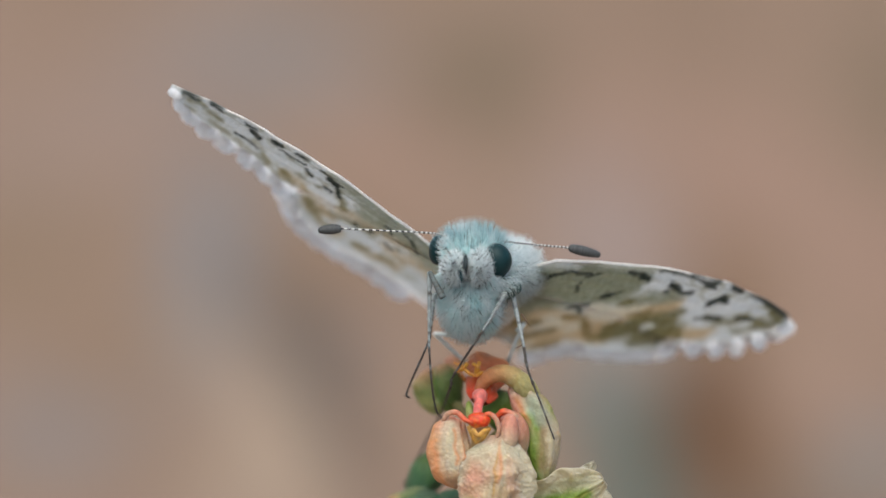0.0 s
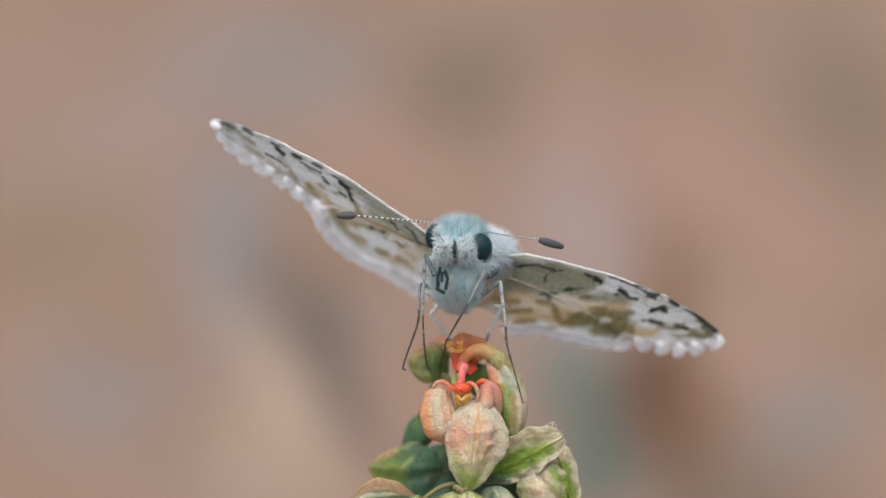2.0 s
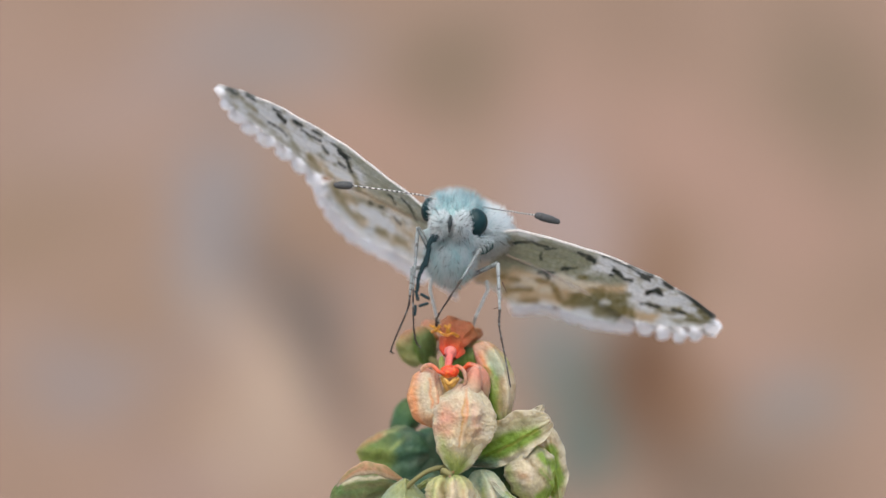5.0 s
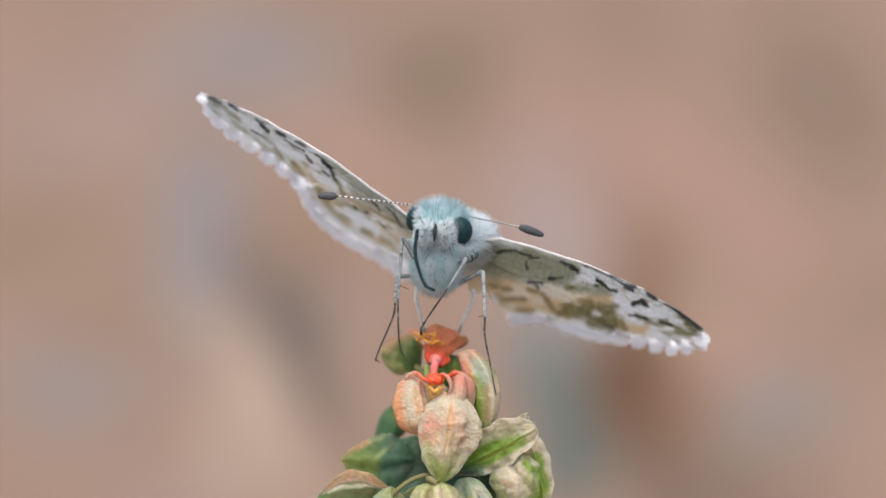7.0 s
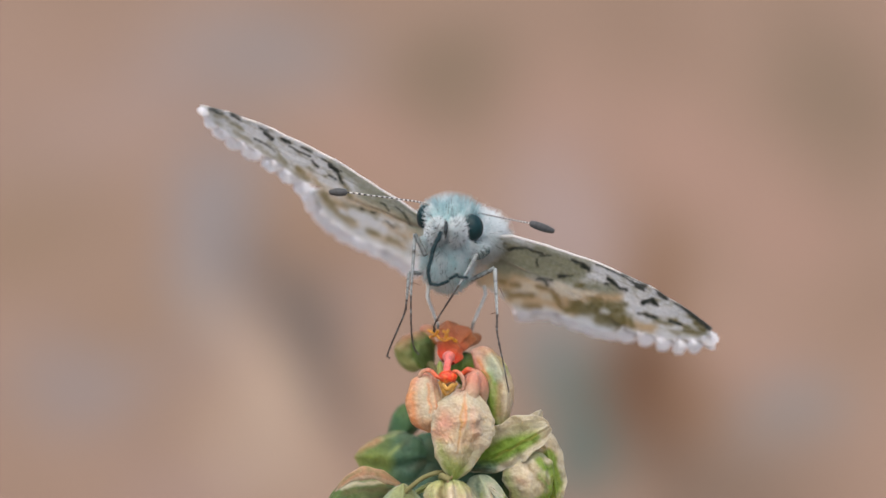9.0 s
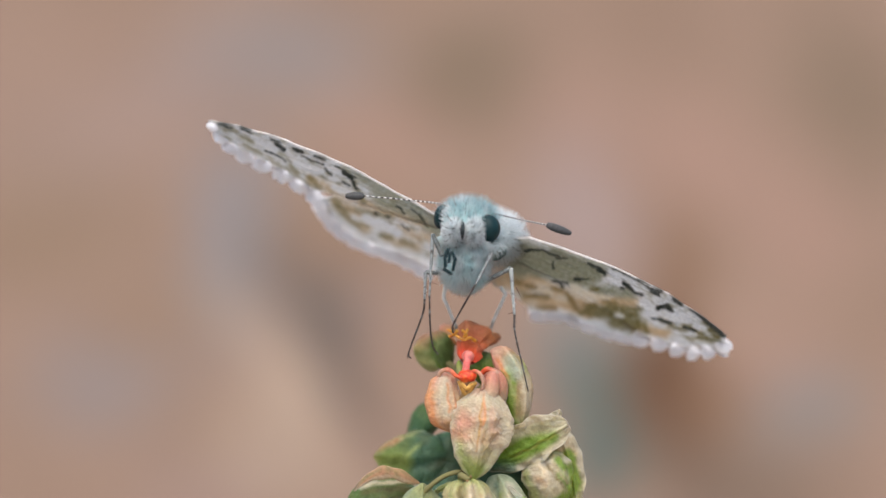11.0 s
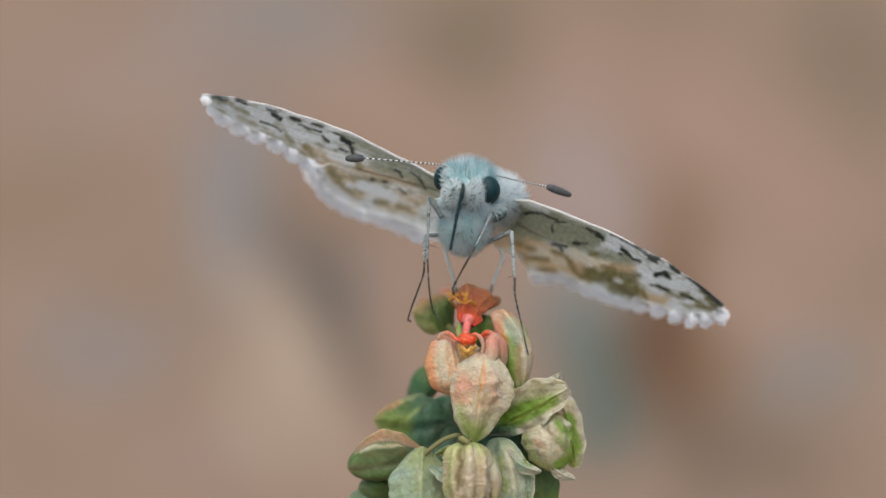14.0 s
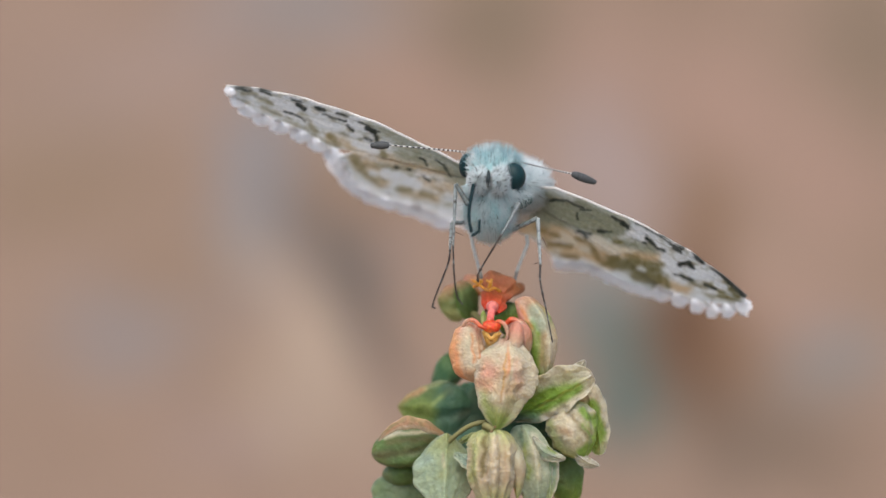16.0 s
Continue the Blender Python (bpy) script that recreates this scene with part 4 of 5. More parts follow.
    # thorax, chest and abdomen
    tc = at(884, 336, 3.4)
    tr = (1.60 * mm, 2.4 * mm, 1.05 * mm)
    sk = Sketch()
    sk.ball(tc, tr, lambda d: blend(FUR_GREY, FUR_WHITE, 0.4 + 0.4 * noise.noise(d * 3)), lump=0.05)
    thorax = part("thorax", sk, MAT_SKIN, butterfly, "grey-blue furry thorax", TO_BODY)
    part("thorax_fur", furry(tc, tr, 8500, 0.6 * mm, lambda d: Vector((0.25 * d.x, 0.1, -0.35 if d.z < 0.3 else 0.1)),
                             lambda d: blend(FUR_WHITE, FUR_GREY, 0.3 if d.x > 0.2 and d.z < 0.0 else 0.0), lambda d: d.y < 0.75, 0.5),
         MAT_FUR, thorax, "", TO_BODY)
    # a dark ball as the shadow between head and thorax, pale curved hairs combed over it
    sk = Sketch()
    sk.ball(at(893, 362, 0.2), (0.74 * mm, 0.6 * mm, 0.50 * mm), (0.03, 0.085, 0.085), lump=0.15)
    neck_shade = part("neck_shade", sk, MAT_SKIN, butterfly, "dark teal shade between head and thorax", TO_BODY)
    sk = Sketch()
    for _ in range(130):
        f, g = rng.random(), rng.random()
        root = (874 + 34 * f, 352 - 10 * f + 16 * g, -0.65 + 0.5 * f)
        reach = rng.uniform(14, 30)
        lean = radians(20 + 60 * rng.random())
        tip = (root[0] + reach * math.cos(lean), root[1] + reach * math.sin(lean), root[2] + rng.uniform(0.0, 0.4))
        sk.hair(at(*root), at(*tip), 0.75 * K, blend(FUR_WHITE, FUR_GREY, rng.random() * 0.6), Vector((4 * K, -0.0001, 5 * K)))
    part("neck_hair", sk, MAT_FUR, neck_shade, "pale curved hairs", TO_BODY)
    cc, cr = at(845, 378, 0.1), (0.98 * mm, 1.2 * mm, 1.22 * mm)
    sk = Sketch()
    sk.ball(cc, cr, lambda d: blend(FUR_BLUE, FUR_WHITE, 0.5 + 0.4 * noise.noise(d * 3)), lump=0.05)
    chest = part("chest", sk, MAT_SKIN, butterfly, "pale blue furry chest", TO_BODY)
    part("chest_fur", furry(cc, cr, 8500, 0.62 * mm, lambda d: Vector((0.15 * d.x, -0.05, -1.1)),
                            lambda d: blend(FUR_BLUE, FUR_WHITE, 0.7 + 0.7 * noise.noise(d * 2.2)), lambda d: d.y < 0.6, 0.42), MAT_FUR, chest, "", TO_BODY)
    sk = Sketch()
    n = 40
    line = [at(872, 375, 4.5).lerp(at(866, 398, 13), i / (n - 1)) for i in range(n)]
    sk.tube(line, [(1.15 * (1 - (i / n) ** 2.2) * (1 + 0.05 * math.cos(i * 1.26)) + 0.08) * mm for i in range(n)],
            [blend(FUR_WHITE, BUFF, 0.3 + 0.3 * math.cos(i * 1.26)) for i in range(n)], 22)
    part("abdomen", sk, MAT_SKIN, butterfly, "pale ringed abdomen", TO_BODY)


build_body()


def build_antenna(points, club):
    line = smooth_line([at(*p) for p in points], 185)
    sk = Sketch()
    for i in range(46):
        seg = line[i * 4:i * 4 + 5]
        if len(seg) < 2:
            continue
        white = (i % 2 == 0)
        tone = (0.58, 0.60, 0.59) if white or i < 5 else (0.05, 0.05, 0.055)
        r = (1.45 if white else 1.3) * K
        sk.tube(seg, [r * 0.9] + [r] * (len(seg) - 2) + [r * 0.9], [tone] * len(seg), 8)
    base = at(*points[0])
    shift = Matrix.Translation(-base)
    ant = part("antenna", sk, MAT_LEG, butterfly, "black and white banded antenna", shift, Matrix.Translation(base - BODY))
    a, b = at(*club[0]), at(*club[1])
    sk = Sketch()
    n = 26
    sk.tube([a.lerp(b, i / (n - 1)) for i in range(n)],
            [(2.2 + 5.2 * math.sin(math.pi * min(1, (i / (n - 1)) * 0.96 + 0.02) ** 0.8) ** 0.55) * K * (0.25 if i in (0, n - 1) else 1) for i in range(n)],
            [blend((0.055, 0.06, 0.062), (0.10, 0.11, 0.115), abs(noise.noise(Vector((i * 0.4, 0, 0))))) for i in range(n)], 14)
    part("club", sk, MAT_LEG, ant, "dark grey antenna club", shift)
    return ant, base


ANTENNAE = [
    build_antenna([(815, 284, -0.3), (796, 279, -0.6), (740, 274, -0.8), (664, 268, -1.0)], [(666, 268, -1.0), (632, 269, -1.1)]),
    build_antenna([(884, 292, 0.3), (912, 300, 0.6), (950, 309, 1.0), (990, 318, 1.4)], [(988, 317, 1.4), (1032, 334, 1.8)]),
]


# wings: span and chord run along two directions of the drawing space; colours are scale patches
HINGE = Vector((0.08, 0.92, -0.38)).normalized()


class WingSide:
    def __init__(self, base, tip, depth_tip):
        self.base = at(*base)
        self.u0, self.v0 = base[0], base[1]
        self.es = (at(tip[0], tip[1], base[2] + depth_tip) - self.base).normalized()
        self.normal = self.es.cross(HINGE).normalized()
        if self.normal.z > 0:
            self.normal = -self.normal

    def plan(self, u, v):
        """Span and chord, in drawing units, of a place drawn at (u, v)."""
        m = np.array([[self.es.x, HINGE.x], [-self.es.z, -HINGE.z]])
        return np.linalg.solve(m, [u - self.u0, v - self.v0])

    def drawn(self, s, c, h):
        return (self.u0 + s * self.es.x + c * HINGE.x + h * self.normal.x, self.v0 - s * self.es.z - c * HINGE.z - h * self.normal.z)

    def place(self, s, c, h):
        return self.base + (self.es * s + HINGE * c + self.normal * h) * K


def wing_tone(u, v, side_marks, ground_tone, axis):
    """Colour of the scales at (u, v): the soft ground, then bands and marks in layers, all with ragged edges."""
    q = Vector((u * 0.05, v * 0.05, 0))
    du = 2.6 * noise.noise(q * 1.6) + 1.8 * noise.noise(q * 5)
    dv = 2.2 * noise.noise(q * 1.6 + Vector((9, 4, 2))) + 1.6 * noise.noise(q * 5 + Vector((2, 8, 1)))
    ca, sa = axis
    mottle = noise.noise(Vector(((u * ca + v * sa) * 0.05, (-u * sa + v * ca) * 0.10, 4)))
    along, across = u * ca + v * sa, -u * sa + v * ca
    col = blend(ground_tone, OLIVE, max(0.0, mottle - 0.10) * 0.9 + 0.5 * max(0.0, noise.noise(q * 2.1 + Vector((6, 2, 9))) - 0.12))
    # thin dusky lines along the veins and fine dark scales between them
    vein = abs(math.sin(across * 0.20 + 1.6 * noise.noise(Vector((along * 0.015, across * 0.02, 2)))))
    col = blend(col, OLIVE, 0.40 * max(0.0, 1 - vein / 0.22))
    col = blend(col, DARK, 0.9 * max(0.0, noise.noise(Vector((along * 0.09, across * 0.22, 7))) - 0.40))
    for strokes, tone, soft, strength in side_marks:
        cover = stroke_cover(u + du, v + dv, strokes, soft)
        if cover:
            col = blend(col, tone, cover * (strength + 0.25 * noise.noise(q * 3 + Vector((3, 3, soft)))))
    m = 1 + 0.09 * noise.noise(q * 5) + 0.07 * noise.noise(q * 14)
    return tuple(min(1, x * m) for x in col)


def build_wing(name, side, outline, marks, ground_tone, axis, layer, label, lobes, fringe_tone, veins, lead_tone, rows=210, cols=84, fringe=20, tufts=(), camber=7.0, free=None, rim_marks=()):
    """A wing: its leading and its trailing edge from root to tip (drawn places), thin, cambered, ribbed by veins and fringed."""
    lead = [side.plan(*p) for p in outline[0]]
    trail = [side.plan(*p) for p in outline[1]]
    smax = max(p[0] for p in lead)
    ls, lc = [p[0] for p in lead], [p[1] for p in lead]
    ts, tc = [p[0] for p in trail], [p[1] for p in trail]
    smin = max(min(ls), min(ts))
    top, bottom, cols_top = [], [], []
    edge = []
    for i in range(rows + 1):
        s = smin + (smax - smin) * (i / rows)
        c0, c1 = np.interp(s, ls, lc), np.interp(s, ts, tc)
        r0, r1, cc = [], [], []
        for j in range(cols + 1):
            g = j / cols
            c = c0 + (c1 - c0) * g
            h = camber * math.sin(math.pi * min(1, g * 0.8)) * (0.4 + 0.6 * s / smax) - layer
            h += 1.3 * math.sin(g * 30 + s * 0.01) * (1 - 0.5 * g) + 1.5 * noise.noise(Vector((s * 0.03, c * 0.02, layer)))
            r0.append(side.place(s, c, h + 0.9))
            r1.append(side.place(s, c, h - 0.9))
            cc.append(wing_tone(*side.drawn(s, c, h), marks, ground_tone, axis))
            if j == cols:
                edge.append((s, c, h))
        top.append(r0)
        bottom.append(r1)
        cols_top.append(cc)
    sk = Sketch()
    sk.grid(top, cols_top)
    sk.grid([r[::-1] for r in bottom], [r[::-1] for r in cols_top])
    shift = Matrix.Translation(-side.base)
    ob = part(name, sk, MAT_WING, butterfly, label, shift, Matrix.Translation(side.base - BODY))
    # the pale rim of the leading edge
    if lead_tone:
        sk = Sketch()
        line = [(top[i][0] + bottom[i][0]) / 2 for i in range(0, rows + 1, 3)]
        tones = []
        for i in range(len(line)):
            u, v = side.drawn(smin + (smax - smin) * 3 * i / rows, lc[0] if i == 0 else np.interp(smin + (smax - smin) * 3 * i / rows, ls, lc), 0)
            tones.append(blend(lead_tone, DARK, 0.9 * stroke_cover(u, v + 2, rim_marks, 5.0)))
        sk.tube(line, [(2.4 - 1.1 * i / len(line)) * K for i in range(len(line))], tones, 8)
        part("wing_rim", sk, MAT_WING, ob, "pale rim of the wing", shift)
    # veins
    for vi, (g0, g1) in enumerate(veins):
        sk = Sketch()
        line = []
        for i in range(4, rows - 2, 4):
            f = i / rows
            line.append(top[i][int(min(1, max(0, g0 + (g1 - g0) * f)) * cols)])
        sk.tube(line, [(0.4 - 0.1 * i / len(line)) * K for i in range(len(line))],
                [cols_top[4 + 4 * i][int(min(1, max(0, g0 + (g1 - g0) * (4 + 4 * i) / rows)) * cols)] for i in range(len(line))], 6)
        part("vein", sk, MAT_WING, ob, "", shift)
    # the fringe of hair scales along the outer margin, gathered in lobes
    sk = Sketch()
    path = [Vector(e) for e in edge if e[0] > smin + 4 and (free is None or (side.drawn(*e)[0] - free) * side.es.x > 0)]
    length = [0.0]
    for a, b in zip(path, path[1:]):
        length.append(length[-1] + (b - a).length)
    total = length[-1]
    r = random.Random(len(name) + int(smax))
    if not fringe_tone:
        strip, tones = [], []
        for k in range(0, len(path), 2):
            e = path[k]
            p0, p1 = path[max(k - 3, 0)], path[min(k + 3, len(path) - 1)]
            along = Vector((p1.x - p0.x, p1.y - p0.y)).normalized()
            out = Vector((-along.y, along.x))
            if out.y < 0:
                out = -out
            wave = abs(math.sin(math.pi * length[k] / total * lobes * 1.5)) ** 0.5
            ln = fringe * (0.55 + 0.3 * wave + 0.12 * noise.noise(Vector((k * 0.3, 1, smax)))) * min(1.0, 0.25 + (total - length[k]) / 70)
            row = []
            for m in range(5):
                f = m / 4
                row.append(side.place(e.x + out.x * ln * f, e.y + out.y * ln * f, e.z + 2.5 * math.sin(math.pi * f)))
            strip.append(row)
            tones.append([blend(WHITE, (0.98, 0.98, 0.98), 0.7 + 0.3 * m / 4 + 0.3 * noise.noise(Vector((k * 0.5, m, 2)))) for m in range(5)])
        sk.grid(strip, tones)
    for _ in range(500 if fringe_tone else 420):
        x = r.random() * total
        k = min(int(np.searchsorted(length, x)), len(path) - 1)
        e = path[k]
        p0, p1 = path[max(k - 3, 0)], path[min(k + 3, len(path) - 1)]
        along = Vector((p1.x - p0.x, p1.y - p0.y)).normalized()
        out = Vector((-along.y, along.x))
        if out.y < 0:
            out = -out
        ph = (x / total * lobes) % 1.0
        lobe = math.sin(math.pi * ph) ** 0.6
        if fringe_tone and (lobe < 0.55 or r.random() > lobe):
            continue
        ln = fringe * (0.35 + 0.75 * (lobe if fringe_tone else 0.8)) * r.uniform(0.8, 1.1)
        ln *= min(1.0, 0.25 + (total - x) / 70)
        lean = (0.5 - ph) * 0.5 if fringe_tone else r.uniform(-0.25, 0.25)
        way = (out + along * lean).normalized()
        tone = blend(WHITE, (0.98, 0.98, 0.98), 0.5 + 0.5 * r.random())
        if fringe_tone and lobe < 0.5:
            tone = blend(OLIVE, WHITE, r.random())
        a = side.place(e.x, e.y, e.z + r.uniform(-1, 1))
        b = side.place(e.x + way.x * ln, e.y + way.y * ln, e.z + r.uniform(-3, 3) - 2)
        sk.scale_hair(a, b, (side.es * along.x + HINGE * along.y), 2.3 * K * r.uniform(0.7, 1.3), tone)
    part("fringe", sk, MAT_FRINGE, ob, "white scalloped fringe", shift)
    for u, v, ru, rv, tilt in tufts:
        ru *= 1.08 if fringe_tone else 1.2
        rv *= 1.08 if fringe_tone else 1.0
        s, c = side.plan(u - 4 * side.normal.x, v + 4 * side.normal.z)
        centre = side.place(s, c, 9)
        sk = Sketch()
        fuzz = random.Random(int(u))
        lean = radians(tilt)
        face = Vector((0, -1.0, 0.06)).normalized()
        across = Vector((math.cos(lean), 0, -math.sin(lean)))
        down = face.cross(across).normalized()
        pts, cc = [], []
        for i in range(6):
            f = max(0.02, i / 5)
            ring, tone = [], []
            for j in range(26):
                a = 2 * math.pi * j / 26
                wob = 1 + 0.16 * noise.noise(Vector((math.cos(a) * 2, math.sin(a) * 2, u)))
                ring.append(centre + (across * (math.cos(a) * ru * 0.8 * f * wob) + down * (math.sin(a) * rv * f * wob) + face * (2.0 * (1 - f * f))) * K)
                tone.append(TUFT_TONE)
            pts.append(ring)
            cc.append(tone)
        sk.grid(pts, cc, True)
        # hair scales that fan out from the middle past the edge
        for _ in range(230):
            a = fuzz.uniform(0, 2 * math.pi)
            d = across * (math.cos(a) * ru) + down * (math.sin(a) * rv * 1.25)
            root = centre + (d * fuzz.uniform(0.05, 0.75) + face * fuzz.uniform(0.5, 3.0)) * K
            tip = centre + (d * fuzz.uniform(0.85, 1.22) + face * fuzz.uniform(-2.0, 1.5)) * K
            sk.scale_hair(root, tip, d.cross(face), 0.9 * K, blend(TUFT_TONE, (0.97, 0.98, 1.0), fuzz.random()))
        part("fringe_tuft", sk, MAT_TUFT, ob, "", shift)
    return ob


TUFT_TONE = (0.92, 0.935, 0.95)
L_TUFTS = [(384, 163, 9, 4.5, 20), (397, 180, 12, 8, 20), (413, 196, 14, 9, 14), (438, 210, 15, 10, 12), (470, 225, 17, 10, 14), (507, 241, 17, 10, 18),
           (537, 258, 16, 10, 26), (562, 275, 14, 10, 40)]
R_TUFTS = [(1302, 542, 13, 9, 15), (1276, 552, 11, 10, 50), (1251, 552, 10, 11, 50), (1222, 543, 12, 11, 35), (1190, 531, 14, 11, 20), (1156, 523, 15, 10, 14)]


def axis_of(side):
    a = math.atan2(-side.es.z, side.es.x)
    return math.cos(a), math.sin(a)


LEFT = WingSide((805, 306, 2.2), (372, 160), 1.0)
RIGHT = WingSide((908, 339, 2.6), (1313, 536), 1.5)

# Marks of the wings, as strokes (from, to, half breadth) in drawing units.
L_DARK = [(395, 160, 420, 167, 3), (437, 166, 455, 172, 3.2), (493, 182, 510, 187, 3), (503, 191, 516, 199, 6.5), (536, 197, 551, 202, 5),
          (573, 207, 590, 212, 3), (550, 209, 571, 218, 2), (575, 218, 588, 221, 2.6), (591, 229, 601, 239, 3), (627, 234, 640, 241, 6.5),
          (620, 250, 634, 256, 2.5), (480, 203, 505, 212, 2.4), (505, 212, 516, 221, 2), (612, 223, 648, 241, 1.8), (640, 243, 647, 262, 4)]
L_DARK_ROOT = [(721, 289, 727, 292, 3.5), (727, 292, 733, 302, 3), (748, 292, 763, 302, 1.8), (763, 302, 768, 312, 3), (768, 312, 776, 322, 1.8),
               (676, 304, 681, 307, 3.5), (697, 307, 703, 309, 3.2), (727, 322, 736, 331, 2.6), (700, 250, 770, 286, 1.2)]
L_OLIVE = [(406, 170, 450, 186, 4.5), (440, 182, 456, 190, 3), (520, 222, 534, 240, 5.5), (500, 229, 520, 236, 3), (560, 249, 571, 264, 5.5),
           (575, 240, 590, 246, 3.5), (442, 196, 470, 209, 3.5), (480, 220, 502, 231, 3), (528, 246, 560, 264, 3), (603, 290, 614, 306, 9),
           (614, 312, 640, 330, 6), (645, 322, 655, 326, 5), (682, 343, 702, 348, 6), (722, 353, 740, 357, 4.5), (640, 300, 705, 309, 4),
           (644, 252, 656, 284, 6)]
L_BUFF = [(650, 288, 770, 316, 10), (770, 335, 800, 352, 12), (606, 288, 652, 326, 16), (690, 348, 750, 362, 9), (560, 252, 640, 280, 9), (720, 330, 760, 345, 8)]
L_ASH = [(650, 240, 700, 262, 8), (690, 265, 790, 312, 17), (690, 283, 760, 300, 10), (785, 312, 840, 345, 22), (630, 228, 690, 252, 5)]
L_PALE = [(655, 316, 716, 336, 9), (632, 313, 640, 318, 5), (416, 178, 428, 181, 4), (512, 222, 518, 224, 4), (604, 262, 640, 275, 7), (470, 190, 500, 203, 6),
          (540, 222, 575, 236, 7)]
R_DARK = [(952, 363, 962, 361, 4.5), (955, 361, 985, 364, 2.6), (985, 364, 1014, 378, 2.2), (1005, 378, 1026, 380, 2.2), (1000, 385, 1001, 395, 2.6),
          (1000, 417, 1026, 421, 3), (1013, 421, 1017, 429, 2.6), (1040, 415, 1048, 417, 4.5), (1046, 416, 1062, 417, 2), (1062, 390, 1084, 402, 3.2),
          (1080, 401, 1091, 408, 6), (1123, 427, 1140, 441, 4.8), (1140, 441, 1156, 451, 3), (1119, 435, 1124, 437, 3), (1106, 401, 1150, 425, 1.8)]
R_DARK_TIP = [(1172, 443, 1184, 450, 5), (1166, 438, 1190, 447, 3), (1184, 474, 1200, 472, 5.5), (1200, 470, 1206, 478, 6.5), (1210, 459, 1226, 470, 4.5),
              (1175, 492, 1190, 494, 2.6), (1190, 494, 1207, 502, 3.6), (1250, 485, 1270, 502, 3.6), (1270, 502, 1302, 529, 4.5), (1230, 509, 1250, 517, 3),
              (1150, 424, 1168, 437, 2), (1240, 478, 1262, 496, 2.5)]
R_OLIVE = [(1050, 476, 1066, 474, 6), (1066, 472, 1102, 478, 11), (1100, 474, 1140, 482, 13), (1110, 492, 1146, 500, 13), (1146, 476, 1152, 474, 5), (1160, 500, 1166, 514, 5),
           (1068, 434, 1078, 436, 5), (1232, 504, 1262, 522, 6),
           (1268, 506, 1290, 528, 7), (1205, 506, 1236, 516, 3), (1250, 527, 1280, 534, 5)]
R_BUFF = [(905, 405, 950, 420, 16), (940, 402, 1000, 434, 12), (955, 445, 1000, 458, 12), (1000, 440, 1060, 470, 16), (1060, 455, 1140, 462, 10), (1150, 505, 1200, 520, 8)]
R_ASH = [(915, 352, 1000, 384, 17), (940, 380, 1070, 408, 20), (1000, 368, 1085, 406, 10), (1000, 405, 1060, 424, 9), (920, 375, 945, 395, 14), (1085, 436, 1136, 448, 7)]
R_CREAM = [(978, 425, 996, 438, 7), (1008, 446, 1022, 450, 6), (1034, 432, 1068, 452, 9), (960, 449, 968, 452, 4), (1072, 448, 1096, 452, 6)]
R_FLECK = [(928, 412, 944, 418, 4), (955, 423, 966, 426, 4), (948, 440, 990, 444, 4), (972, 461, 1004, 464, 3), (1024, 440, 1042, 468, 4), (1000, 430, 1016, 434, 3),
           (940, 432, 952, 436, 3), (1056, 462, 1076, 464, 4), (1088, 458, 1110, 460, 3)]
R_PALE = [(1113, 482, 1122, 484, 3.5), (1096, 418, 1120, 428, 5), (1252, 508, 1266, 513, 6),
          (1240, 520, 1250, 524, 4), (1205, 486, 1236, 496, 9), (1160, 462, 1178, 480, 9), (1180, 500, 1192, 506, 4.5)]


def marks_of(buff, ash, olive, pale, *darks, fade=0.0):
    """The layers of one side's marks; fade thins the three soft ones."""
    rows = [(buff, BUFF, 12, 0.8 - fade), (ash, ASH, 14, 0.92 - fade), (olive, OLIVE, 8, 0.85 - fade), (pale, WHITE, 6, 0.95)]
    return rows + [([(*m[:4], m[4] * 0.70) for m in d], DARK, 3.8, 0.93) for d in darks]


L_MARKS = marks_of(L_BUFF, L_ASH, L_OLIVE, L_PALE, L_DARK, L_DARK_ROOT, fade=0.28)
R_MARKS = marks_of(R_BUFF, R_ASH, R_OLIVE, R_PALE, R_DARK, R_DARK_TIP)
R_MARKS[2:2] = [(R_CREAM, (0.76, 0.73, 0.64), 8, 0.9), (R_FLECK, (0.34, 0.29, 0.15), 7, 0.7)]
VEINS_F, VEINS_H = [(0.08, 0.25), (0.14, 0.5), (0.2, 0.75)], [(0.3, 0.3), (0.45, 0.6), (0.6, 0.85)]
left_hind = build_wing("hindwing", LEFT, ([(845, 340), (800, 318), (700, 294), (630, 277), (600, 273), (575, 283)], [(845, 420), (790, 396), (765, 384), (715, 364), (660, 353), (616, 331), (588, 308), (576, 287)]),
                       L_MARKS, WHITE, axis_of(LEFT), -4, "white hindwing with olive bands", 7, False, VEINS_H, None, fringe=46, camber=0.5,
                       tufts=[(575, 289, 11, 11, 60), (580, 306, 12, 12, 55), (592, 325, 14, 12, 42), (609, 341, 16, 11, 28), (633, 354, 17, 11, 18), (663, 364, 18, 11, 14), (696, 374, 18, 11, 16),
                              (727, 386, 18, 11, 22), (757, 400, 18, 11, 24)])
left_fore = build_wing("forewing", LEFT, ([(805, 306), (740, 272), (640, 222), (520, 182), (430, 163), (375, 158)],
                                          [(802, 322), (700, 297), (620, 276), (570, 266), (556, 260), (520, 236), (470, 214), (430, 198), (398, 176), (375, 160)]),
                       L_MARKS, WHITE, axis_of(LEFT), 0, "white forewing checkered olive and black", 7, True, VEINS_F,
                       (0.90, 0.90, 0.89), fringe=34, tufts=L_TUFTS, free=572, rim_marks=L_DARK)
